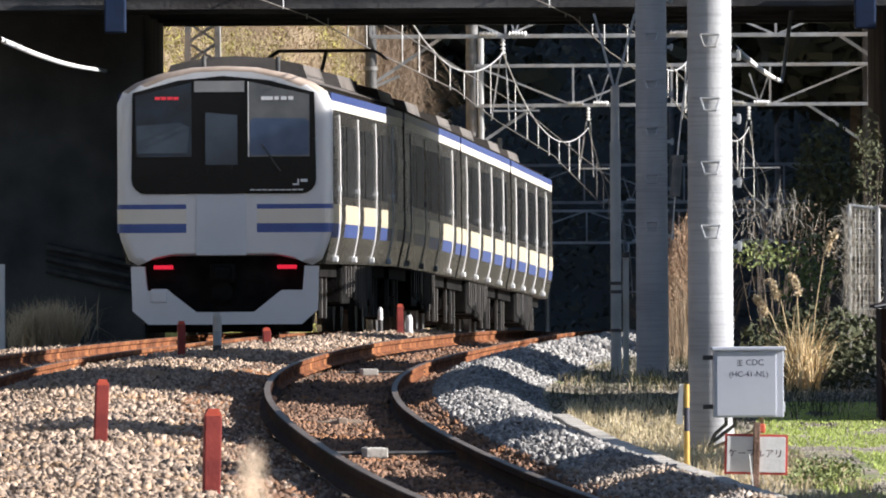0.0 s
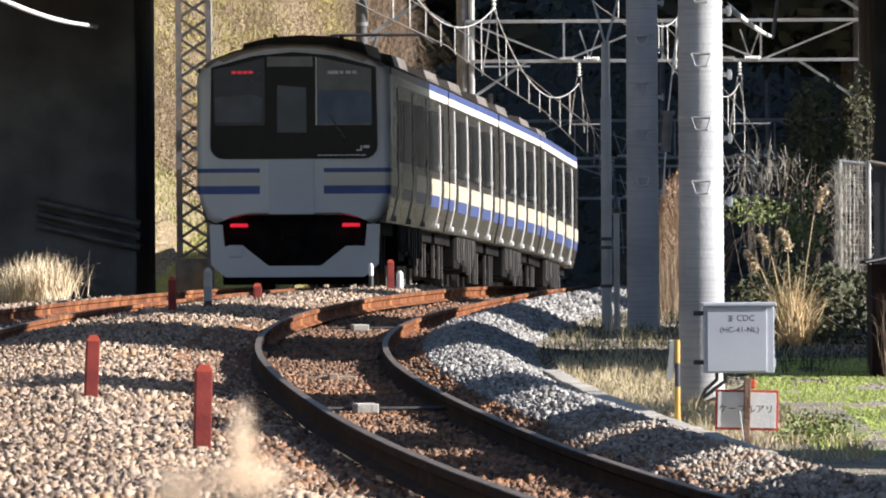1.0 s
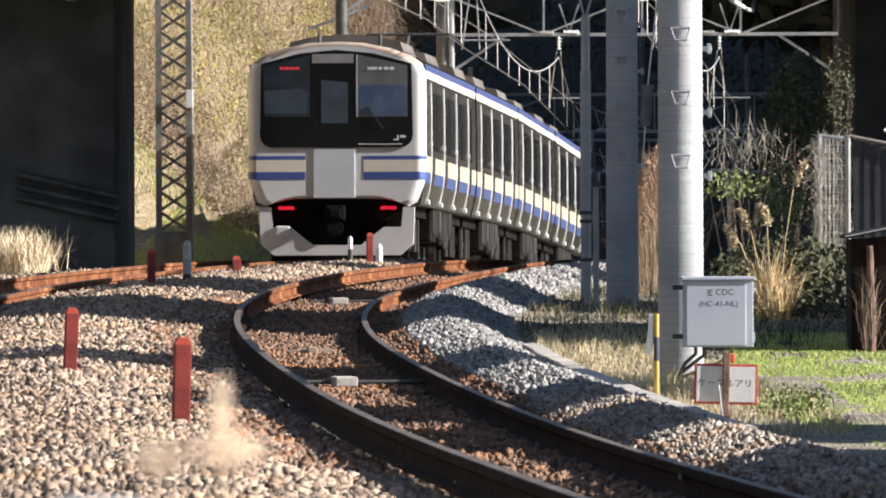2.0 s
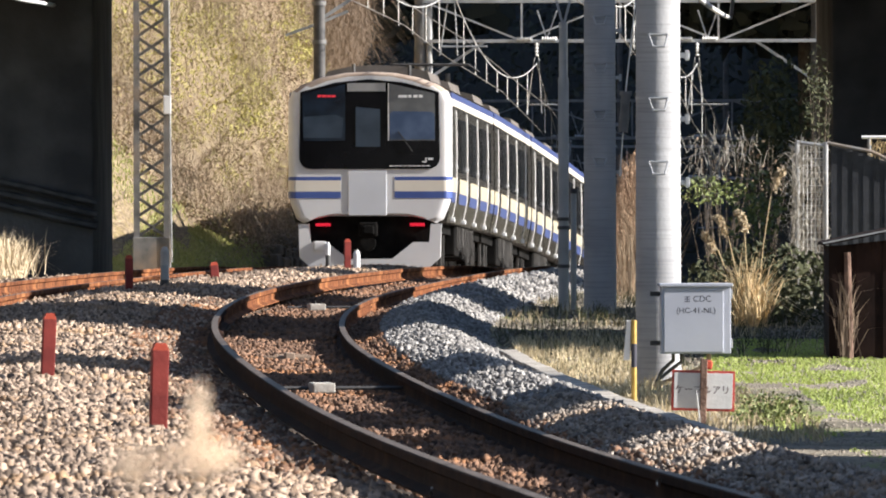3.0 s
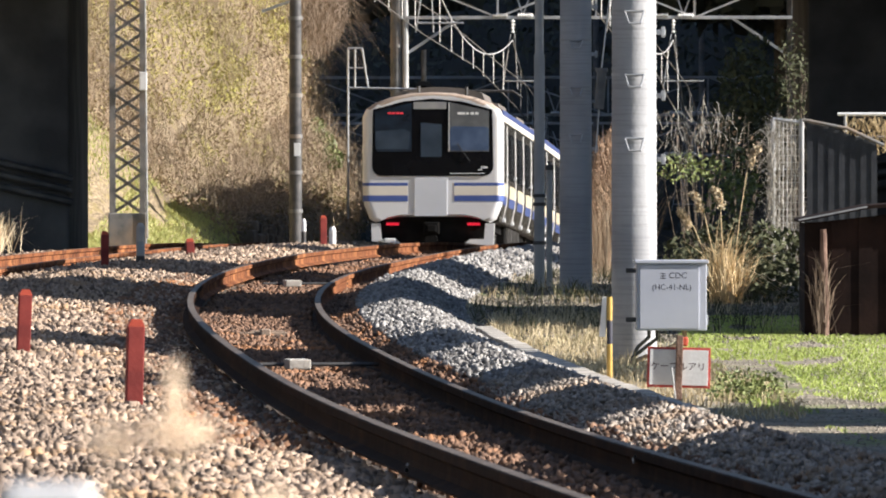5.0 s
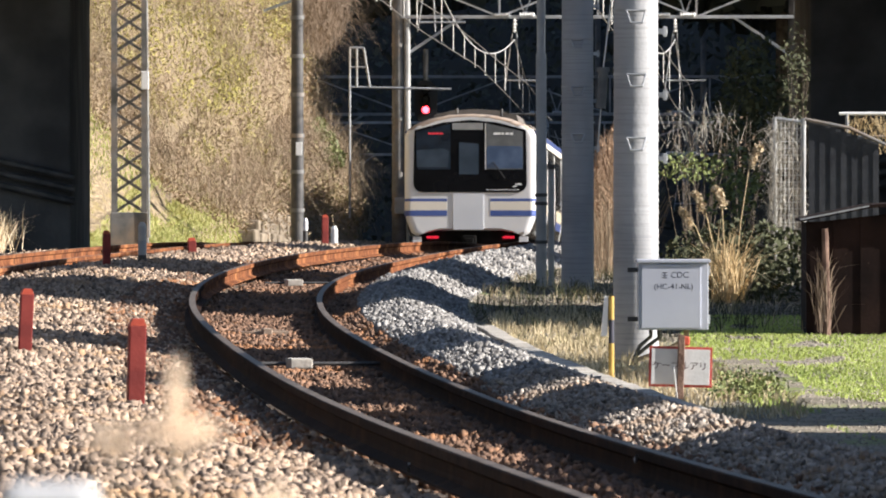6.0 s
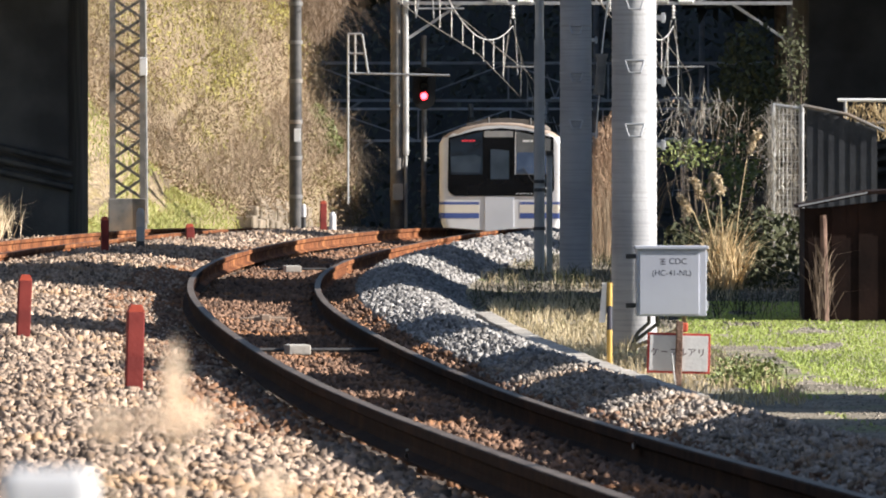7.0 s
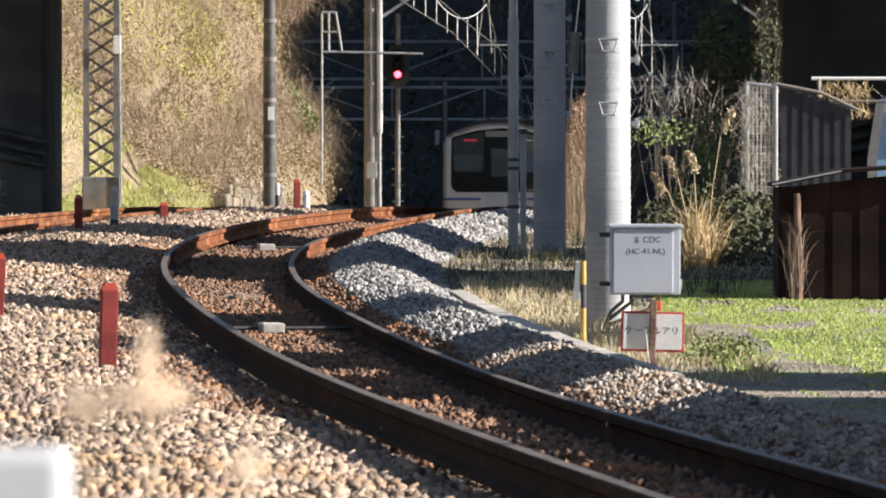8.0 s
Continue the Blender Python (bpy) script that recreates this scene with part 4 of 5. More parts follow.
# ---- overhead line: poles, gantries, wires ----
def lattice_pole():
    g = -0.1
    p = base("lattice_pole", pose(-6.12, 235, g), "grey riveted lattice steel pole with a white box", "pole")
    W = 0.27
    H = 6.6
    for sx in (-1, 1):
        for sy in (-1, 1):
            bm = B(); box(bm, sx * W - 0.048, sx * W + 0.048, sy * W - 0.048, sy * W + 0.048, 0, H)
            part("corner_angle", bm, M_LATTICE, p)
    n = 17
    for k in range(n):
        z0, z1 = 0.45 + (H - 0.5) * k / n, 0.45 + (H - 0.5) * (k + 1) / n
        for sy in (-1, 1):
            for a, b in ((-W, W), (W, -W)):
                bm = B(); bar(bm, (a, sy * W, z0), (b, sy * W, z1), 0.045)
                part("lacing_bar", bm, M_LATTICE, p)
    bm = B(); box(bm, -0.34, 0.34, -0.34, 0.34, -0.3, 0.45, 0.02)
    part("footing", bm, M_LATTICE, p)
    bm = B(); box(bm, 0.22, 0.36, -0.42, -0.30, 2.65, 2.98, 0.015)
    part("white_box", bm, M_SIGN_LIT, p, "small white junction box")
    bm = B(); box(bm, -0.42, 0.42, -0.36, 0.36, H, H + 0.1, 0.01)
    part("head_plate", bm, M_LATTICE, p)
    bm = B(); tube(bm, (0.36, -0.36, 0.0), (0.30, -0.36, H), 0.018, seg=6)
    part("conduit", bm, M_STEEL, p)


lattice_pole()


def line_pole(x, d, z0, z1, r, material, label, bands=()):
    p = base("line_pole", pose(x, d, z0 - 0.5), label, "pole", "overhead line poles")
    bm = B(); tube(bm, (0, 0, 0), (0, 0, z1 - z0 + 0.5), r, r * 0.88, seg=24)
    part("shaft", bm, material, p, smooth=False)
    for z in bands:
        bm = B(); tube(bm, (0, 0, z - z0 + 0.47), (0, 0, z - z0 + 0.55), r + 0.012, seg=24)
        part("collar", bm, M_LATTICE, p)
    return p


dp = line_pole(-3.60, 272, -0.9, 6.3, 0.135, M_DARKSTEEL, "slim dark pole with pale collars and a white tag", (0.2, 1.0, 1.75, 2.6, 3.4, 4.2, 5.0))
bm = B(); box(bm, -0.03, 0.10, -0.16, -0.14, 2.75, 3.02, 0.006); part("tag", bm, M_SIGN_LIT, dp, "small white plate")
bm = B(); bar(bm, (0, 0, 6.0), (-0.7, 0, 5.75), 0.06); bar(bm, (0, 0, 6.0), (0.6, 0, 6.25), 0.06); part("arm", bm, M_STEEL, dp)
bm = B(); tube(bm, (0, 0, 0.3), (0, 0, 0.75), 0.2, 0.18, seg=20); part("footing", bm, M_CONC, dp)

lp = line_pole(-1.766, 320, -2.6, 8.0, 0.165, M_LATTICE, "weathered concrete line pole with cables", (0.0, 2.2, 4.0))
bm = B(); tube(bm, (0.23, -0.1, 0.5), (0.22, -0.1, 4.1), 0.04, seg=8); tube(bm, (0.22, -0.1, 4.1), (0.21, -0.1, 9.5), 0.075, seg=10); part("cable_duct", bm, M_CONC, lp)
bm = B(); box(bm, -0.1, 0.16, -0.36, -0.26, 3.0, 3.4, 0.02); part("junction_box", bm, M_STEEL, lp)
# concrete pole given the dark steel colour to stand in for shade
line_pole(7.9, 320, -2.6, 8.0, 0.16, M_DARKSTEEL, "concrete line pole coloured dark to look shaded", ())
line_pole(7.6, 272, -0.9, 8.0, 0.22, M_CONC, "pale concrete leg of the gantry", ())
sp = line_pole(0.05, 342, -3.2, 2.3, 0.075, M_STEEL, "thin pale post with a fitting", (0.2, 1.9))
bm = B(); box(bm, -0.26, -0.14, -0.08, 0.06, 4.35, 4.75, 0.02); part("fitting", bm, M_PORCELAIN, sp)


def gantry(d, x0, x1, z0, z1, bays, label):
    g = base("gantry", pose(0, d, 0), label, "gantry", "overhead line gantries")
    for z in (z0, z1):
        for y in (-0.2, 0.2):
            bm = B(); box(bm, x0, x1, y - 0.035, y + 0.035, z - 0.04, z + 0.04, 0.005)
            part("chord", bm, M_STEEL, g)
    for k in range(bays + 1):
        x = x0 + (x1 - x0) * k / bays
        bm = B(); bar(bm, (x, -0.2, z0), (x, -0.2, z1), 0.05)
        part("upright", bm, M_STEEL, g)
        if k < bays:
            xn = x0 + (x1 - x0) * (k + 1) / bays
            a, b = ((x, z0), (xn, z1)) if k % 2 else ((x, z1), (xn, z0))
            bm = B(); bar(bm, (a[0], -0.2, a[1]), (b[0], -0.2, b[1]), 0.045)
            part("diagonal", bm, M_STEEL, g)
    for s, x in ((1, x0), (-1, x1)):
        bm = B(); bar(bm, (x, 0, z0 - 1.0), (x + s * 1.5, 0, z0), 0.07)
        part("knee_brace", bm, M_STEEL, g)
    return g


def insulator(parent, a, b, r=0.055, n=6):
    a, b = Vector(a), Vector(b)
    bm = B()
    tube(bm, a, b, r * 0.35, seg=8)
    for k in range(n):
        c = a + (b - a) * ((k + 0.5) / n)
        e = (b - a).normalized() * 0.018
        tube(bm, c - e, c + e, r, r * 0.6, seg=12)
    part("insulator", bm, M_PORCELAIN, parent, "white ribbed porcelain insulator")


G = []
for d, x0, x1, z0, z1, bays, lab in ((272, -3.6, 7.6, 5.66, 6.85, 4, "galvanised gantry truss across both tracks"), (320, -1.7, 7.9, 4.70, 5.67, 4, "galvanised gantry truss on concrete poles"),
                                     (368, -4.5, 9.5, 2.45, 3.50, 5, "far galvanised gantry truss in the shade"), (412, -4.5, 10, 1.3, 2.3, 5, "shaded gantry truss at the end of the valley")):
    g = gantry(d, x0, x1, z0, z1, bays, lab)
    G.append(g)
    for tx in (left_x(d), right_x(d)):
        for s in (-1, 1):
            insulator(g, (tx + s * 0.12, -0.25, z0 - 0.02 + 0.07), (tx + s * 0.5, -0.25, z0 + 0.05), 0.06)
        insulator(g, (tx, 0, z0 - 0.38), (tx, 0, z0 - 0.04), 0.06, 4)
        bm = B()
        bar(bm, (tx + 0.25, 0, z0 + 0.05), (tx + 0.02, 0, z0 + 0.75), 0.04); bar(bm, (tx + 0.25, 0, z0 + 0.05), (tx + 0.5, 0, z0 + 0.75), 0.04)
        part("vee_bracket", bm, M_STEEL, g)
        bm = B()
        tube(bm, (tx - 0.05, 0, z0 - 0.4), (tx - 0.25, 0, z0 - 1.75), 0.014, seg=6); tube(bm, (tx + 0.05, 0, z0 - 0.4), (tx + 0.12, 0, z0 - 1.75), 0.014, seg=6)
        tube(bm, (tx - 0.2, 0, z0 - 1.55), (tx + 0.75, 0, z0 - 1.55), 0.02, seg=6)
        part("steady_arm", bm, M_STEEL, g)

for x, z0, z1 in ((3.6, -3.6, 5.2), (6.6, -3.6, 5.0), (8.9, -3.6, 4.5)):
    line_pole(x, 372, z0, z1, 0.09, M_LATTICE, "thin post of the far overhead line")

# Catenary: a sagging messenger, a contact wire and droppers for each track
SUPPORT_D = (176, 224, 272, 320, 368, 412)
for name, cx in (("outer", left_x), ("near", right_x)):
    t = base("overhead_line", pose(0, 0, 0), "sagging messenger wire with droppers and contact wire of the %s track" % name, "overhead line", "overhead lines")
    for a, b in zip(SUPPORT_D[:-1], SUPPORT_D[1:]):
        za, zb = rail_z(a) + 6.28, rail_z(b) + 6.28
        if b > 360:
            zb = 2.05 if b == 368 else 0.9
            za = za if a < 360 else 2.05
        pts = []
        ka, kb = za - 1.42, zb - 1.42
        for k in range(25):
            u = k / 24
            d = a + (b - a) * u
            pts.append((cx(d), d, za + (zb - za) * u - 4 * 0.95 * u * (1 - u)))
        wire("messenger", pts, 0.014, M_WIRE, t)
        wire("contact_wire", [(cx(a + (b - a) * k / 12) + 0.12 * (1 - abs(k - 6) / 3), a + (b - a) * k / 12, ka + (kb - ka) * k / 12) for k in range(13)], 0.011, M_WIRE_DARK, t)
        wire("feeder", [(cx(a + (b - a) * k / 12) + 0.35, a + (b - a) * k / 12, ka + 0.30 + (kb - ka) * k / 12) for k in range(13)], 0.010, M_WIRE_DARK, t)
        for k in range(1, 8):
            u = k / 8
            d = a + (b - a) * u
            zt = za + (zb - za) * u - 4 * 0.95 * u * (1 - u)
            bm = B(); tube(bm, (cx(d), d, ka + (kb - ka) * u), (cx(d), d, zt), 0.010, seg=5)
            part("dropper", bm, M_WIRE, t)

for a, b, c, lab in (((-4.99, 120, 3.34), (-6.63, 190, 3.98), (-6.66, 199.1, 4.05), "thick pale cable running under the bridge by the abutment"),
                     ((1.74, 120, 3.22), (3.55, 196, 3.80), (3.75, 198.5, 4.95), "thick pale cable running under the bridge beside the poles")):
    pts = [tuple(Vector(a).lerp(Vector(b), k / 16) - Vector((0, 0, 0.04 * 4 * (k / 16) * (1 - k / 16)))) for k in range(17)] + [c]
    tagged(wire("hanging_cable", pts, 0.03, M_SIGN_LIT), lab, "cable")


def signal():
    s = base("railway_signal", pose(-1.12, 325, -2.9), "black colour light signal on a thin mast, showing red", "railway signal")
    bm = B(); tube(bm, (0, 0, 0), (0, 0, 6.85), 0.065, seg=14)
    part("mast", bm, M_LATTICE, s)
    H = [(0.29 * math.sin(math.radians(a)), 5.55 + (0.24 if math.cos(math.radians(a)) > 0 else -0.24) + 0.29 * math.cos(math.radians(a))) for a in range(0, 360, 15)]
    bm = B(); prism(bm, H, -0.16, -0.10)
    head = part("backboard", bm, M_BLACK, s, "black oval backboard")
    for k, z in enumerate((5.85, 5.60, 5.35)):
        bm = B()
        bmesh.ops.create_cone(bm, cap_ends=False, segments=20, radius1=0.125, radius2=0.125, depth=0.26, matrix=Matrix.Translation((0, -0.29, z)) @ pose(0, 0, 0, 90))
        part("hood", bm, M_BLACK, head)
        bm = B(); tube(bm, (0, -0.20, z), (0, -0.165, z), 0.085, seg=20)
        part("lens", bm, M_SIGNALRED if k == 2 else M_BLACKGLASS, head, "glowing red lens" if k == 2 else "")
    for k in range(9):
        bm = B(); tube(bm, (-0.15, 0.1, 0.6 + 0.4 * k), (0.15, 0.1, 0.6 + 0.4 * k), 0.012, seg=5)
        part("rung", bm, M_LATTICE, s)


M_BLACK = surf("matt_black", (0.008, 0.008, 0.009), (0.016, 0.016, 0.017), 3, 0.7, bump=0)
M_SIGNALRED = glow("signal_red", (1.0, 0.03, 0.04), 9.0)
signal()


def ladder_frame():
    l = base("ladder_frame", pose(-2.55, 300, -1.6), "pale pipe ladder frame over a thin beam", "ladder")
    for a, b in (((-0.22, 5.4), (0.10, 5.4)), ((-0.22, 5.4), (-0.22, 1.5)), ((0.10, 5.4), (0.24, 4.5)), ((-0.06, 5.4), (-0.06, 4.5)), ((-0.22, 4.5), (2.1, 4.45)), ((-0.22, 4.95), (0.17, 4.95))):
        bm = B(); tube(bm, (a[0], 0, a[1]), (b[0], 0, b[1]), 0.026, seg=8)
        part("pipe", bm, M_STEEL, l)


ladder_frame()


# ---- slope beside the outer track ----
SLIM_V = ((-1.1, -0.36, 0), (1.1, -0.36, 0), (1.1, 0.36, 0), (-1.1, 0.36, 0))
FOOT_D = (205, 235, 265, 285, 300, 320, 336, 346, 372, 420)
FOOT_X = (-9.6, -7.9, -5.9, -4.5, -3.6, -2.75, -2.45, -3.6, -14.0, -30.0)


def foot_x(d):
    return np.interp(d, FOOT_D, FOOT_X)


def slope_z(w, d):
    """Height of the slope w metres in from its foot."""
    soft = np.interp(w, (0, 0.3, 1.6, 3.0, 8.0, 16, 30), (0, 0.15, 0.9, 3.2, 13.5, 22, 28))
    steep = np.interp(w, (0, 0.25, 0.5, 1.25, 1.45, 2.2, 4.0, 6.0, 16, 30), (0, 2.2, 3.3, 4.1, 6.3, 9.0, 11.5, 14, 22, 28))
    k = np.clip((d - 262) / 45, 0, 1)
    h = soft * (1 - k) + steep * k
    return rail_z(np.minimum(d, 340)) - 0.35 + h


def build_slope():
    ds, ws = np.arange(205, 420, 1.5), np.concatenate([np.arange(-0.6, 9, 0.35), [10, 13, 18, 24, 30]])
    Dg, W = np.meshgrid(ds, ws, indexing="ij")
    rng = np.random.default_rng(8)
    Z = slope_z(W, Dg) + rng.normal(0, 0.10, W.shape) * (W > 1)
    X = foot_x(Dg) - W + 0.45 * np.sin(Dg * 0.35 + W * 0.6) * (W > 1.5) * np.clip((310 - Dg) / 20, 0, 1)
    n, m = Dg.shape
    idx = np.arange(n * m).reshape(n, m)
    me = bpy.data.meshes.new("slope")
    me.from_pydata(np.stack([X, Dg, Z], -1).reshape(-1, 3).tolist(), [], np.stack([idx[:-1, :-1], idx[1:, :-1], idx[1:, 1:], idx[:-1, 1:]], -1).reshape(-1, 4).tolist())
    me.materials.append(M_HILL_SOIL)
    me.polygons.foreach_set("use_smooth", [True] * len(me.polygons))
    tagged(new("slope", me), "steep dry hillside beside the railway", "hillside", kind="structure")

    def places(n, w0, w1, d0, d1, seed, off):
        r = np.random.default_rng(seed)
        w, d = r.uniform(w0, w1, n), r.uniform(d0, d1, n)
        o = np.abs(r.normal(0, off, n))
        return np.stack([foot_x(d) - w + 0.45 * np.sin(d * 0.35 + w * 0.6) * (w > 1.5) * np.clip((310 - d) / 20, 0, 1) + o * 0.7, d, slope_z(w, d) + o * 0.8], 1), w, d

    def patch(P, s, seed):
        return np.array([noise.noise((p[0] * s + seed, p[1] * s * 0.5, p[2] * s)) for p in P])

    BANK_X, BANK_Z = (-8.6, -7.7, -6.88, -6.07, -5.26, -4.2), (2.9, 2.1, 1.10, 0.50, 0.05, -0.6)
    P, w, d = places(245000, 0.25, 5.2, 222, 322, 21, 0.22)
    P2, w2, d2 = places(55000, 0.0, 1.8, 266, 345, 26, 0.18)
    P, w, d = np.concatenate([P, P2]), np.concatenate([w, w2]), np.concatenate([d, d2])
    low = P[:, 2] < 8.0
    P, w, d = P[low], w[low], d[low]
    swell = patch(P, 0.55, 14) + 0.5 * patch(P, 1.5, 15)
    P[:, 0] += 0.40 * np.clip(swell, 0, 1) * np.clip((312 - P[:, 1]) / 20, 0, 1); P[:, 2] += 0.30 * np.clip(swell, 0, 1)
    k = patch(P, 0.33, 3) + 0.35 * patch(P, 1.3, 4)
    limit = np.interp(P[:, 0], BANK_X, BANK_Z) + 0.30 * patch(P, 0.9, 5)
    keep = P[:, 2] > limit
    gold = (k + 0.26 * np.clip(P[:, 2] - 2.3, -2, 2) - 0.10 * np.clip(P[:, 0] + 5.0, -1, 2) > 0.06 + 0.5 * (P[:, 2] > 5.0)) & keep
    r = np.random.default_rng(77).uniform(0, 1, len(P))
    # dark twigs, thicker in the hollows, paint in shade for depth
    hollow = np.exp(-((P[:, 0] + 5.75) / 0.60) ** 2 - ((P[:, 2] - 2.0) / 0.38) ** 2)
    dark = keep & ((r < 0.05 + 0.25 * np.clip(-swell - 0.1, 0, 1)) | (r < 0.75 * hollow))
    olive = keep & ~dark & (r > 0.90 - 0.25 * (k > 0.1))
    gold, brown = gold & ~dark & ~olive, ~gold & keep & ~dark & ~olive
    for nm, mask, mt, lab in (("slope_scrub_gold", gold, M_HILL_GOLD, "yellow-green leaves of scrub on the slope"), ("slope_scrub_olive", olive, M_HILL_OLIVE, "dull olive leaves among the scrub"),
                              ("slope_scrub_dark", dark, M_SCRUBSHADE, "twigs coloured dark as shade inside the scrub"), ("slope_scrub_brown", brown, M_HILL_BROWN, "dry brown scrub on the slope")):
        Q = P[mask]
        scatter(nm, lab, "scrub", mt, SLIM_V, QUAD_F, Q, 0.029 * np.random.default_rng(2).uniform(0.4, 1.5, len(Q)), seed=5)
    P, w, d = places(150000, 0.3, 5.2, 222, 345, 23, 0.30)
    P = P[P[:, 2] < 8.0]
    swell = patch(P, 0.55, 14) + 0.5 * patch(P, 1.5, 15)
    P[:, 0] += 0.40 * np.clip(swell, 0, 1) * np.clip((312 - P[:, 1]) / 20, 0, 1); P[:, 2] += 0.30 * np.clip(swell, 0, 1)
    P = P[P[:, 2] > np.interp(P[:, 0], BANK_X, BANK_Z) + 0.1]
    blades("slope_twigs", "bare twigs of dry scrub", "scrub", M_TWIG, P[::2], 0.34, 0.011, 1.6, 6)
    blades("slope_twigs_pale", "pale dry stems standing out of the scrub", "scrub", M_TWIG_LIGHT, P[1::2], 0.38, 0.011, 1.4, 16)
    P, w, d = places(90000, 0.0, 3.2, 222, 300, 24, 0.02)
    k = (patch(P, 0.5, 9) > -0.55) & (P[:, 2] < np.interp(P[:, 0], BANK_X, BANK_Z) + 0.15)
    blades("verge_grass", "short green and yellow grass at the foot of the slope", "grass", M_VERGE, P[k], 0.11, 0.022, 0.9, 7)
    # bare branches that overhang at the end of the slope, and a small evergreen below them
    P = cloud(6000, (-3.75, 317, 5.0), (0.85, 3, 1.4), 31)
    blades("bare_bush", "tangle of bare brown branches at the slope's end", "bush", M_TWIG, P, 0.45, 0.016, 1.5, 8)
    P = np.concatenate([cloud(1300, (-3.50, 312, 1.55), (0.36, 1.0, 0.42), 32), cloud(500, (-3.62, 312, 1.95), (0.22, 0.8, 0.30), 33), cloud(600, (-3.25, 312, 1.25), (0.30, 0.8, 0.26), 34)])
    scatter("evergreen_bush", "small dark green bush at the slope's end", "bush", M_LEAF, SLIM_V, QUAD_F, P, 0.045, seed=4)


M_HILL_OLIVE = surf("hill_olive", (0.15, 0.135, 0.05), (0.28, 0.24, 0.10), 0.5, 0.9, island=0.5, bump=0)
M_TWIG_LIGHT = surf("pale_twig", (0.34, 0.26, 0.17), (0.55, 0.45, 0.31), 1, 0.9, island=0.6, bump=0)
M_SCRUBSHADE = surf("scrub_shade", (0.15, 0.11, 0.065), (0.24, 0.18, 0.11), 0.5, 0.95, island=0.5, bump=0)
M_VERGE = surf("verge_grass", (0.34, 0.38, 0.10), (0.62, 0.61, 0.24), 1.2, 0.8, island=0.6, bump=0)
build_slope()


def stone_wall():
    w = base("stone_wall", pose(0, 0, 0), "weathered stone retaining wall at the foot of the slope", "wall")
    rnd = random.Random(4)
    for course in range(7):
        d = 276.0 + 1.4 * course + rnd.uniform(0, 1.2)
        while d < 299:
            l = rnd.uniform(0.6, 1.5)
            z0 = rail_z(d) - 0.45 + course * 0.27
            bm = B(); box(bm, -0.25, 0.25, 0.01, l - 0.01, 0.0, 0.265 + rnd.uniform(-0.03, 0.03), 0.05)
            o = part("stone", bm, M_WALLSTONE, w)
            a = math.atan2(foot_x(d + 1) - foot_x(d - 1), 2.0)
            o.matrix_basis = pose(foot_x(d) + 0.02 - 0.05 * course + rnd.uniform(-0.05, 0.05), d, z0, 0, rnd.uniform(-5, 5), -math.degrees(a) + rnd.uniform(-3, 3))
            d += l


stone_wall()


# ---- wooded hill behind; unseen hills added right and left to block sun and sky ----
def hill(name, label, xs, ds, height):
    X, Dg = np.meshgrid(xs, ds, indexing="ij")
    rng = np.random.default_rng(12)
    Z = height(X, Dg) + rng.normal(0, 0.8, X.shape)
    n, m = X.shape
    idx = np.arange(n * m).reshape(n, m)
    me = bpy.data.meshes.new(name)
    me.from_pydata(np.stack([X, Dg, Z], -1).reshape(-1, 3).tolist(), [], np.stack([idx[:-1, :-1], idx[1:, :-1], idx[1:, 1:], idx[:-1, 1:]], -1).reshape(-1, 4).tolist())
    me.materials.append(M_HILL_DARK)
    tagged(new(name, me), label, "hill", kind="structure")


hill("hill_right", "unseen wooded hill added to shade the far line", np.concatenate([np.arange(11, 30, 2.0), np.arange(30, 110, 8.0)]), np.arange(325, 520, 4.0), lambda x, d: -5 + np.interp(x, (11, 14, 22, 45, 110), (-1, 14, 32, 48, 60)))
hill("hill_left", "unseen wooded hill added to block sky from the left", np.arange(-70, -13.9, 4.0), np.arange(-40, 192, 6.0), lambda x, d: np.interp(-x, (14, 18, 30, 70), (-1, 10, 22, 36)))
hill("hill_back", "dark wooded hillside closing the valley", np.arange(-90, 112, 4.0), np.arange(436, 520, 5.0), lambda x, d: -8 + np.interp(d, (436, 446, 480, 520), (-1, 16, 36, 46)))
rngb = np.random.default_rng(15)
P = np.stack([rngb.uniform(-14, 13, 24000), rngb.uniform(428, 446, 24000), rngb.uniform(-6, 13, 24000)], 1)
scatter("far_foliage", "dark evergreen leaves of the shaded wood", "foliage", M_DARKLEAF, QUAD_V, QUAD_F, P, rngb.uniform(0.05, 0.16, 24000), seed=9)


# ---- trees and hedges added out of view to the right, to cast shadows across the tracks ----
def conifer(x, d, h, r, seed, clear=0.1):
    g = float(ground_z(x, d))
    t = base("conifer", pose(x, d, g), "tree added to cast shade on the line", "tree", "trees beside the line")
    bm = B(); tube(bm, (0, 0, -0.3), (0, 0, h), 0.26, 0.03, seg=10)
    part("trunk", bm, M_BARK, t)
    rng = np.random.default_rng(seed)
    n = 5000
    u = rng.uniform(0, 1, n)
    z = h * (clear + (1 - clear) * u)
    rad = r * (1 - 0.8 * u ** 2.5) * np.sqrt(rng.uniform(0.02, 1, n)) * (0.8 + 0.3 * np.sin(z * 4 + seed))
    a = rng.uniform(0, 6.283, n)
    c = scatter("crown", "", "", M_DARKLEAF, QUAD_V, QUAD_F, np.stack([rad * np.cos(a), rad * np.sin(a), z], 1), rng.uniform(0.28, 0.52, n), seed=seed, kind="")
    c.parent = t


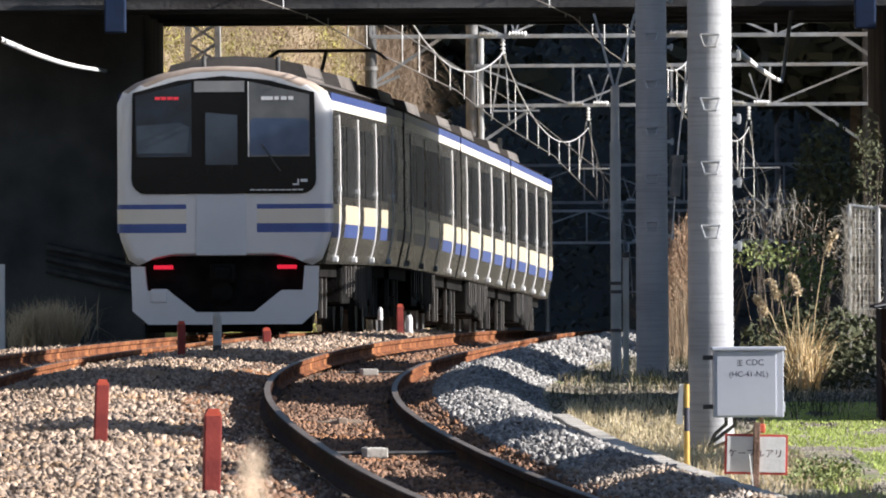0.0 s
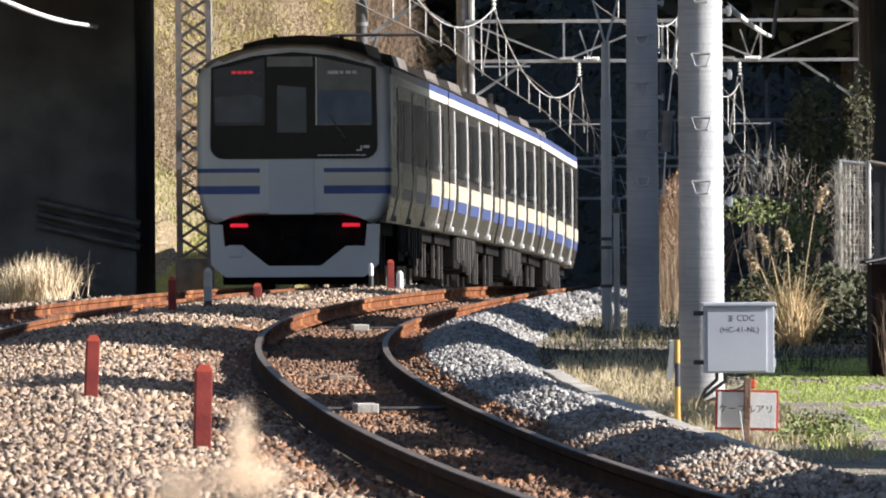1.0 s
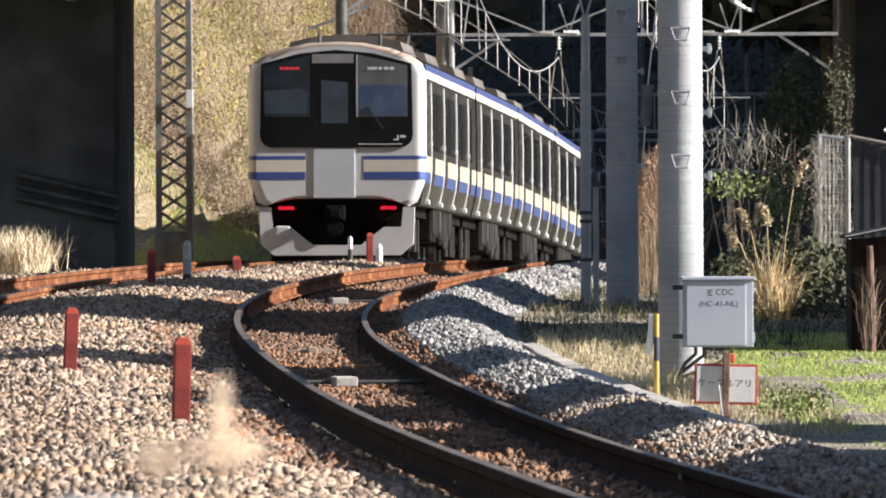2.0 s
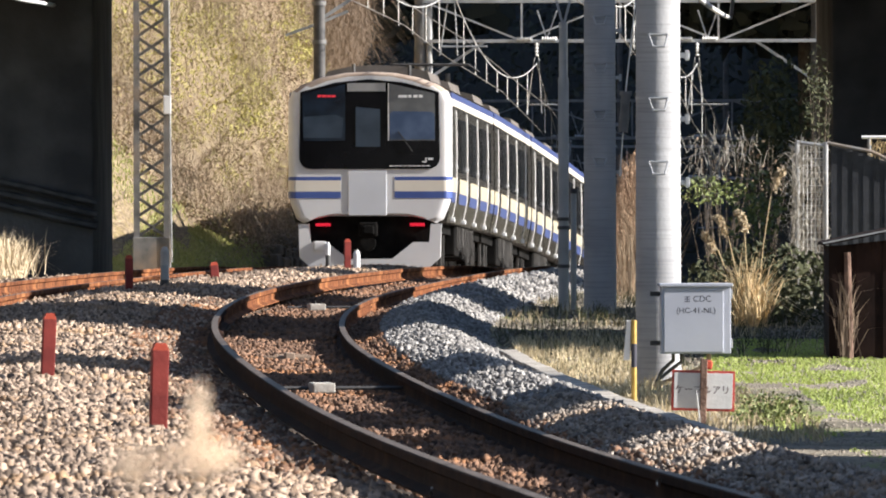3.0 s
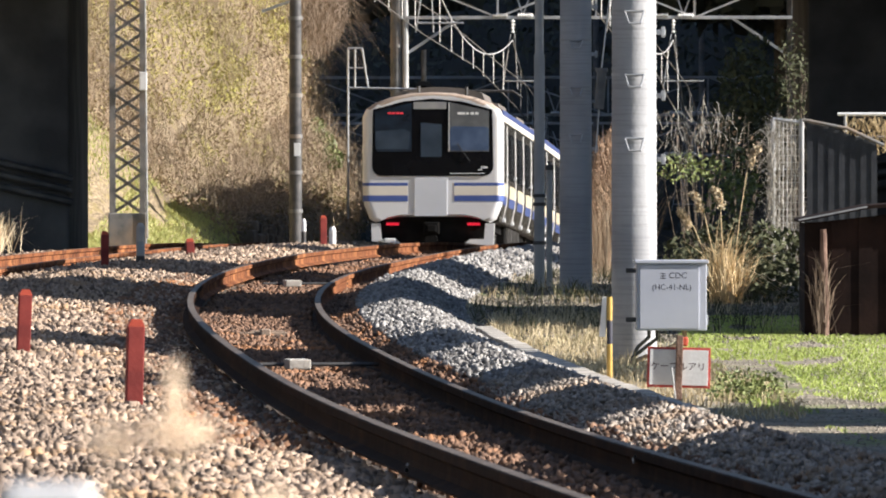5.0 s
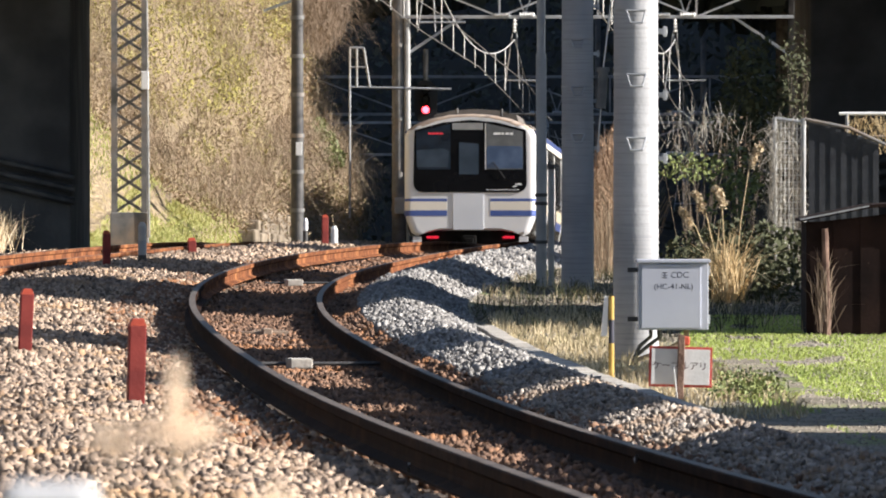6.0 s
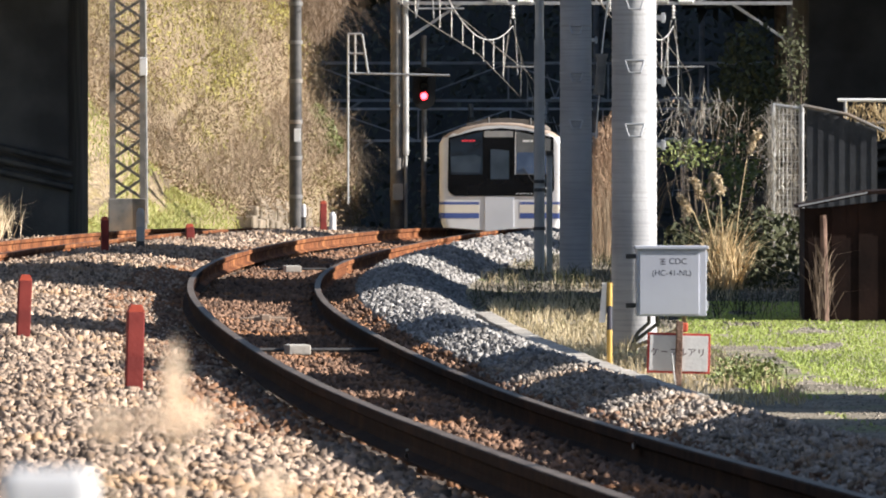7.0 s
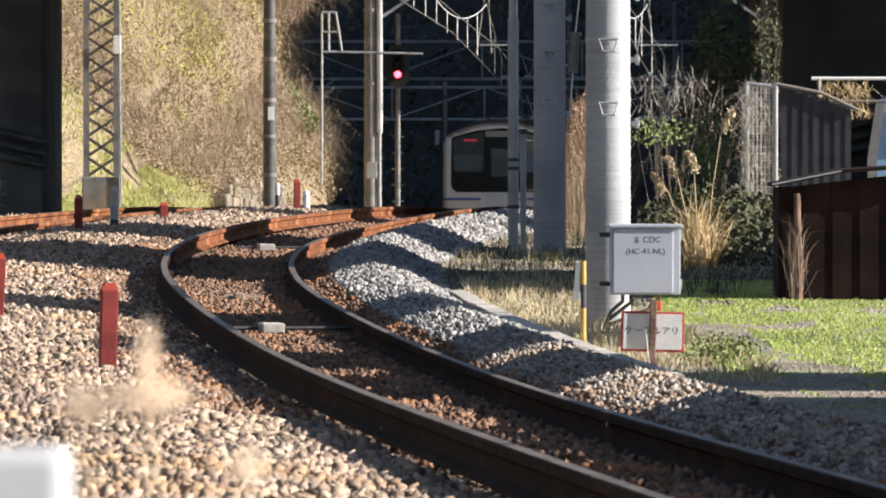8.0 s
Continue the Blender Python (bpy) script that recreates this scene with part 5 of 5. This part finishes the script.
for k, (x, d, h, r, c) in enumerate(((10.0, 92.8, 6.4, 1.4, 0.78), (10.1, 94.2, 6.5, 1.4, 0.78), (10.0, 95.6, 6.4, 1.4, 0.78), (10.1, 97.0, 6.5, 1.4, 0.78),
                                     (10.2, 119.8, 10.5, 2.7, 0.30), (10.4, 122.8, 10.5, 2.7, 0.28), (10.2, 125.8, 10.5, 2.7, 0.30), (10.4, 128.8, 10.5, 2.7, 0.28), (10.2, 131.4, 10.5, 2.5, 0.30),
                                     (10.8, 145.2, 9.6, 3.0, 0.1), (11.0, 148.2, 9.8, 3.4, 0.1), (10.9, 152.2, 9.4, 3.2, 0.1), (12.6, 177.7, 10.5, 3.4, 0.1),
                                     # these five are added canopy that keeps sky light off the far train
                                     (8.0, 337, 18, 5.5, 0.45), (8.6, 344, 18, 5.5, 0.45), (-5.0, 341, 18, 5.5, 0.45), (8.5, 326, 20, 6.0, 0.5), (-7.0, 326, 20, 6.0, 0.5))):
    conifer(x, d, h, r, 40 + k, c)


def hedge(x, d0, d1, h, seed):
    t = base("hedge", pose(x, d0, float(ground_z(x, d0))), "hedge added out of view to cast shade on the line", "hedge", "hedges beside the line")
    rng = np.random.default_rng(seed)
    n = int((d1 - d0) * h * 260)
    P = np.stack([rng.uniform(-0.6, 0.6, n), rng.uniform(0, d1 - d0, n), rng.uniform(0, h, n) * (0.9 + 0.1 * np.sin(np.arange(n)))], 1)
    c = scatter("foliage", "", "", M_DARKLEAF, QUAD_V, QUAD_F, P, rng.uniform(0.14, 0.28, n), seed=seed, kind="")
    c.parent = t
    bm = B()
    for k in range(int(d1 - d0)):
        tube(bm, (0, k + 0.5, -0.3), (0, k + 0.5, h * 0.8), 0.05, 0.02, seg=6)
    part("stems", bm, M_BARK, t)


# unseen hedges, set where shade bands should fall
hedge(6.6, 30, 61.2, 2.85, 60)
hedge(6.5, 68.4, 75.4, 3.6, 61)
hedge(6.5, 77.6, 83.2, 4.2, 62)
hedge(6.8, 119, 143, 1.95, 63)


# ---- right side: grass, shed, fence, shrubs ----
def on_grass(x, d):
    """Grass in patches, with a trodden path through it, thinning out towards the gravel yard."""
    path = abs(x - (2.30 - (d - 88) * 0.020)) < 0.20 + 0.30 * noise.noise((x * 1.5, d * 0.3, 5)) and d < 103
    thin = 0.35 if d < 82 else 0.5 * noise.noise((x * 0.6, d * 0.06, 21)) - 0.42
    return (not path) and noise.noise((x * 2.6, d * 0.25, 0)) > thin and x > max(right_x(d) + 2.75, 1.55 + 0.012 * (d - 90))


M_LITTER = surf("litter", (0.02, 0.017, 0.012), (0.30, 0.26, 0.20), 3, 0.95, island=0.9, bump=0)
M_RUSSET = surf("russet_twig", (0.20, 0.12, 0.07), (0.50, 0.34, 0.22), 2, 0.9, island=0.8, bump=0)
M_STRAW = surf("straw", (0.30, 0.235, 0.12), (0.82, 0.68, 0.44), 1.5, 0.9, island=0.8, bump=0)
# leaf green darkened so weeds and bushes carry shade in their colour
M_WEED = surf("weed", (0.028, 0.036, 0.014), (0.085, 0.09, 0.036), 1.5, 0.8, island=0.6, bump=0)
blades("lawn", "bright green grass beside the line", "grass", M_GRASS, field(62000, 0.6, 4.3, 68, 128, 71, on_grass), 0.036, 0.009, 1.5, 71)
blades("dry_grass", "dry straw grass beside the trough", "grass", M_STRAW, field(9000, 0.2, 2.1, 80, 126, 72, lambda x, d: right_x(d) + 2.1 < x < right_x(d) + 3.3 and noise.noise((x * 3.0, d * 0.4, 31)) > -0.25), 0.12, 0.009, 1.0, 72)
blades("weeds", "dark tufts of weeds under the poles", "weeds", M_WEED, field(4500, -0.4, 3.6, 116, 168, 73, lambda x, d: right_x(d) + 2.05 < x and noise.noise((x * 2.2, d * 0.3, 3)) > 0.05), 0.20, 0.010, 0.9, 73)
blades("pale_stems", "pale dead stems among the weeds", "weeds", M_STRAW, field(3500, -0.4, 3.6, 116, 168, 77, lambda x, d: right_x(d) + 1.95 < x and noise.noise((x * 1.8, d * 0.25, 11)) > 0.12), 0.16, 0.008, 1.5, 77)
blades("trough_weeds", "low dark green weeds along the cable trough", "weeds", M_WEED, field(3500, -0.3, 2.2, 84, 142, 76, lambda x, d: right_x(d) + 2.15 < x < right_x(d) + 3.7 and noise.noise((x * 1.2, d * 0.2, 8)) > 0.25), 0.08, 0.009, 1.2, 76)
P = field(26000, -0.4, 3.8, 112, 170, 78, lambda x, d: right_x(d) + 1.9 < x)
scatter("leaf_litter", "dark fallen leaves and stone chips under the poles", "leaf litter", M_LITTER, TETRA_V, TETRA_F, P, np.random.default_rng(78).uniform(0.012, 0.040, len(P)), squash=(1, 1, 0.5), seed=78)
blades("dry_stalks", "tall dry stalks behind the concrete pole", "grass", M_HILL_BROWN, field(260, 1.35, 2.2, 160, 178, 74), 1.5, 0.010, 0.4, 74)


def patch_of(name, label, n, x0, x1, d0, d1, material, seed, lift):
    pts = field(n, x0, x1, d0, d1, seed)
    pts[:, 2] += lift
    scatter(name, label, "gravel", material, OCTA_V, OCTA_F, pts, np.random.default_rng(seed).uniform(0.01, 0.03, n), squash=(1, 1, 0.5), seed=seed)


patch_of("path_gravel", "trodden gravel path through the grass", 16000, 1.0, 4.2, 58, 122, M_ASPH, 75, 0.0)


def pampas():
    p = base("pampas_grass", pose(2.70, 138, float(ground_z(2.70, 138))), "clump of dry pampas grass with pale plumes", "grass")
    rng = np.random.default_rng(81)
    n = 130
    P = np.stack([rng.normal(0, 0.075, n), rng.normal(0, 0.2, n), np.zeros(n)], 1)
    blades("leaves", "", "", M_DRY, P, 0.86, 0.011, 0.55, 81, p, turn=1.4)
    blades("leaves", "", "", M_DRY, P * 1.1, 0.74, 0.010, 0.75, 82, p, turn=1.4)
    blades("leaves", "", "", M_DRY, P * 1.2, 0.60, 0.008, 1.1, 83, p, turn=1.4)
    for k, (x, z, side) in enumerate(((0.28, 1.56, 1), (-0.29, 1.08, -1), (-0.07, 1.13, -1), (-0.42, 0.90, -1))):
        wire("stalk", [(x * 0.2, 0, 0), (x * 0.5, 0, z * 0.55), (x * 0.8, 0, z * 0.9), (x, 0, z)], 0.006, M_DRY, p, res=1)
        u = rng.uniform(0, 1, 800)
        c = np.stack([x + side * (0.03 + 0.10 * u ** 1.3) - side * 0.05, 0 * u, z - 0.10 + 0.17 * np.sin(u * 1.9)], 1)
        c = c + rng.normal(0, 1, (800, 3)) * (0.020 * (1.1 - 0.5 * u))[:, None]
        f = scatter("plume", "pale feathery plume", "", M_PLUME, SLIM_V, QUAD_F, c, 0.013, seed=90 + k, kind="")
        f.parent = p


pampas()


def shrub(name, label, centre, radii, n, size, material, seed, stems=8):
    g = float(ground_z(centre[0], centre[1]))
    s = base(name, pose(centre[0], centre[1], g), label, "shrub")
    c = scatter("foliage", "", "", material, QUAD_V, QUAD_F, cloud(n, (0, 0, centre[2] - g), radii, seed), np.random.default_rng(seed).uniform(0.5, 1.4, n) * size, seed=seed, kind="")
    c.parent = s
    rnd = random.Random(seed)
    for k in range(stems):
        bm = B()
        tube(bm, (rnd.uniform(-0.1, 0.1), rnd.uniform(-0.1, 0.1), -0.1), (rnd.uniform(-1, 1) * radii[0] * 0.8, rnd.uniform(-1, 1) * radii[1] * 0.5, centre[2] - g + rnd.uniform(-0.2, 0.9) * radii[2]), 0.007, 0.003, seg=6)
        part("stem", bm, M_BARK, s)
    return s


shrub("green_shrub", "sunlit green shrub behind the poles", (2.80, 168, 1.25), (0.48, 1.0, 0.22), 420, 0.020, M_LEAF, 101)
db = shrub("dead_bush", "pale tangle of dead branches behind the poles", (3.0, 172, 1.65), (0.55, 0.8, 0.45), 60, 0.016, M_TWIG, 111, 10)
blades("branch_tangle", "thin pale dead twigs", "", M_TWIG_PALE, cloud(110, (0, 0, 1.75), (0.60, 0.8, 0.40), 112), 0.32, 0.009, 1.5, 112, db)
shrub("shaded_bush", "bush below the bridge with leaves coloured dark for shade", (4.1, 191, 1.9), (0.6, 1.0, 1.3), 2200, 0.04, M_WEED, 108)
shrub("leafy_shrub", "thin leafy shrub beside the fence", (3.0, 150, 1.05), (0.35, 0.8, 0.5), 500, 0.028, M_LEAF, 102)
shrub("dark_shrub", "shrub below the pampas with leaves coloured dark for shade", (2.9, 140, 0.25), (0.9, 1.2, 0.5), 3200, 0.03, M_WEED, 103)
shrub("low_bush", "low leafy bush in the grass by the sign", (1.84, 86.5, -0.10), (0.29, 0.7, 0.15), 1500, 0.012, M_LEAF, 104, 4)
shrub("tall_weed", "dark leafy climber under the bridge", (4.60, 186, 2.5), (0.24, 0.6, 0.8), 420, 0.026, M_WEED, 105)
ds = shrub("dry_shrub", "dry reddish brown shrub", (1.86, 172, 0.75), (0.30, 1.0, 1.05), 900, 0.016, M_RUSSET, 106)
blades("brushwood", "dense fine russet twigs", "", M_RUSSET, cloud(3600, (0, 0, 0.65), (0.30, 1.0, 1.05), 109), 0.34, 0.010, 0.8, 109, ds)
lean = shrub("bare_sapling", "bare leaning sapling with pale tufts", (3.3, 160, 1.5), (0.4, 0.4, 0.5), 60, 0.02, M_TWIG, 107, 10)


def shed():
    g = float(ground_z(3.3, 116))
    s = base("shed", pose(2.97, 116, g), "small rusty corrugated iron shed with a lean-to roof", "shed")
    for k in range(12):
        bm = B(); prism(bm, ((k * 0.12 - 0.004, 0), (k * 0.12 + 0.124, 0), (k * 0.12 + 0.124, 1.012 + 0.16 * k / 12), (k * 0.12 - 0.004, 1.0 + 0.16 * k / 12)), 0.010 * (k % 2), 0.03)
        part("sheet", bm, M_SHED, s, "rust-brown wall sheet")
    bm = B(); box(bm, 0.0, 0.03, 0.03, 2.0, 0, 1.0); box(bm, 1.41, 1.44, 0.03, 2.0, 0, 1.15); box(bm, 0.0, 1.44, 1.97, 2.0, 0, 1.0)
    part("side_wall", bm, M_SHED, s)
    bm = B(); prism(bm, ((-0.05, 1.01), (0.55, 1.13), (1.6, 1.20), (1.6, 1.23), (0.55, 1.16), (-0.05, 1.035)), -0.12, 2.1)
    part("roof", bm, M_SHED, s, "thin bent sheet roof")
    bm = B(); bar(bm, (-0.06, -0.125, 1.03), (0.55, -0.125, 1.15), 0.014); part("roof_edge", bm, M_STEEL, s, "pale strip along the roof edge")
    bm = B(); tube(bm, (0.18, -0.05, 0), (0.16, -0.05, 0.95), 0.035, 0.03, seg=8)
    part("prop", bm, M_STAKE, s)
    rng = np.random.default_rng(5)
    blades("dead_vine", "", "", M_TWIG, np.stack([0.16 + rng.normal(0, 0.05, 90), -0.08 + rng.normal(0, 0.03, 90), rng.uniform(0, 0.5, 90)], 1), 0.4, 0.01, 0.4, 82, s)


shed()


def fence():
    f = base("mesh_fence", pose(3.75, 162, float(ground_z(3.7, 162)) - 0.05), "wire mesh fence end grown over with dry vines", "fence")
    H = 2.05
    for x in (0.0, 0.36):
        bm = B(); tube(bm, (x, 0, 0), (x, 0, H), 0.028, seg=10)
        part("post", bm, M_STEEL, f)
    bm = B(); tube(bm, (0, 0, H), (0.36, 0, H - 0.05), 0.022, seg=8)
    part("top_rail", bm, M_STEEL, f)
    for k in range(7):
        bm = B(); tube(bm, (0.03 + 0.05 * k, 0, 0.1), (0.03 + 0.05 * k, 0, H), 0.006, seg=5)
        part("mesh_wire", bm, M_WIRE, f)
    for k in range(24):
        bm = B(); tube(bm, (0, 0, 0.1 + 0.083 * k), (0.36, 0, 0.1 + 0.083 * k), 0.005, seg=5)
        part("mesh_wire", bm, M_WIRE, f)
    rng = np.random.default_rng(83)
    P = np.stack([np.concatenate([-0.06 + np.abs(rng.normal(0, 0.09, 900)), rng.uniform(0, 0.36, 500)]), rng.normal(0, 0.04, 1400), rng.uniform(0, H - 0.1, 1400)], 1)
    blades("vine", "dry pale vine stems", "", M_TWIG_PALE, P, 0.22, 0.009, 1.2, 83, f)
    s = base("sheet_fence", pose(4.16, 161.5, float(ground_z(4, 161)) - 0.05), "dark grey corrugated sheet fence", "fence")
    for k in range(13):
        bm = B()
        prism(bm, ((0.066 * k, 0.05), (0.066 * k + 0.072, 0.05), (0.066 * k + 0.072, 2.03 - 0.024 * k), (0.066 * k, 2.03 - 0.022 * k)), 0.012 * (k % 2), 0.012 * (k % 2) + 0.008)
        part("sheet", bm, M_SHEET, s)
    bm = B(); tube(bm, (-0.05, -0.03, 2.04), (0.5, -0.03, 1.93), 0.022, seg=8); tube(bm, (0.5, -0.03, 1.93), (0.95, -0.03, 1.72), 0.022, seg=8)
    part("edge_tube", bm, M_LATTICE, s)
    r = base("railing", pose(4.72, 168, float(ground_z(4.5, 168))), "pale tube railing with mesh in front of the van", "railing")
    bm = B(); tube(bm, (0, 0, 2.08), (2.2, 0, 2.08), 0.022, seg=8); part("top_rail", bm, M_PORCELAIN, r)
    bm = B(); tube(bm, (0, 0, 1.78), (2.2, 0, 1.80), 0.02, seg=8); part("mid_rail", bm, M_LATTICE, r)
    for k in range(3):
        bm = B(); tube(bm, (0.1 + k, 0, 0), (0.1 + k, 0, 2.08), 0.022, seg=8); part("post", bm, M_STEEL, r)
    P = np.stack([rng.uniform(0.1, 0.75, 420), rng.normal(0, 0.05, 420), rng.uniform(1.55, 2.0, 420)], 1)
    blades("vine", "dry brown climber", "", M_DRY, P, 0.12, 0.012, 1.2, 84, r)


fence()


def van():
    v = base("parked_van", pose(6.42, 173, float(ground_z(6, 173))), "small pale blue and white van parked beyond the railing", "van")
    bm = B()
    prism(bm, ((-0.70, 0.35), (0.70, 0.35), (0.72, 1.05), (0.60, 1.82), (0.5, 1.9), (-0.5, 1.9), (-0.60, 1.82), (-0.72, 1.05)), 0, 3.2, 0.97)
    part("body", bm, M_VAN, v)
    bm = B(); prism(bm, ((-0.58, 1.12), (0.58, 1.12), (0.50, 1.72), (-0.50, 1.72)), -0.02, 0.02)
    part("rear_window", bm, M_PANE, v)
    bm = B(); box(bm, -0.68, 0.68, -0.1, 0.06, 0.3, 0.52, 0.03)
    part("bumper", bm, M_SIGN_LIT, v)
    for s in (-1, 1):
        for y in (0.55, 2.6):
            bm = B(); tube(bm, (s * 0.56, y, 0.27), (s * 0.71, y, 0.27), 0.27, seg=24)
            part("wheel", bm, M_UNDER, v)


van()


# ---- left edge and foreground ----
rngl = np.random.default_rng(91)
P = np.stack([rngl.normal(-7.12, 0.20, 2600), rngl.uniform(184, 190, 2600), np.zeros(2600)], 1)
P[:, 2] = ground_z(P[:, 0], P[:, 1]) + rngl.uniform(0, 0.25, 2600)
blades("dry_tuft", "sunlit dry grass tuft below the abutment", "grass", M_PLUME, P, 0.52, 0.014, 0.75, 91, turn=1.6)
st = base("white_stake", pose(-7.6, 183, float(ground_z(-7.6, 183))), "white stake with a short cross arm", "stake")
bm = B(); box(bm, -0.055, 0.055, -0.04, 0.04, 0, 1.25, 0.012); part("upright", bm, M_SIGN_LIT, st)
bm = B(); box(bm, -0.3, -0.05, -0.03, 0.03, 0.78, 0.9, 0.01); part("arm", bm, M_SIGN_LIT, st)


def foreground():
    p = base("reed_plume", pose(-0.13, 6, 0.2), "out of focus dry reed heads close to the camera", "grass")
    for k, (x, z, rx, rz, n) in enumerate(((-0.005, 1.186, 0.0055, 0.021, 900), (-0.034, 1.167, 0.012, 0.010, 900), (-0.004, 1.170, 0.021, 0.009, 1500), (0.040, 1.138, 0.011, 0.008, 600))):
        wire("stalk", [(0.01, 0, 0), (x, 0, z)], 0.0007, M_PLUME, p, res=1)
        c = scatter("plume", "pale soft seed head", "", M_FUZZ, QUAD_V, QUAD_F, cloud(n, (x, 0, z), (rx, 0.02, rz), 96 + k), 0.0007, seed=96 + k, kind="")
        c.parent = p
    q = base("near_post", pose(-0.1815, 6, 0.2), "pale concrete post top close to the camera", "post")
    bm = B(); box(bm, -0.033, 0.0105, -0.02, 0.02, 0, 1.147, 0.006)
    part("shaft", bm, M_SIGN_LIT, q)


M_FUZZ = surf("fuzz", (0.86, 0.68, 0.50), (0.94, 0.78, 0.60), 30, 0.9, bump=0)
foreground()


# ---- motion: the train draws away along its track ----
def car_pose(y):
    a, b = y + 2.9, y + 16.7
    xa, xb, za, zb = left_x(a), left_x(b), rail_z(a), rail_z(b)
    turn, rise = math.atan2(xa - xb, b - a), math.atan2(zb - za, b - a)
    k = -2.9 / (b - a)
    return pose(xa + (xb - xa) * k, y, za + (zb - za) * k, math.degrees(rise), 0, math.degrees(turn))


def motions():
    for k, car in enumerate(TRAIN):
        walk(car, [(t / 2, car_pose(180.0 + 18.9 * t / 2 + 20.0 * k)) for t in range(17)])


motions()
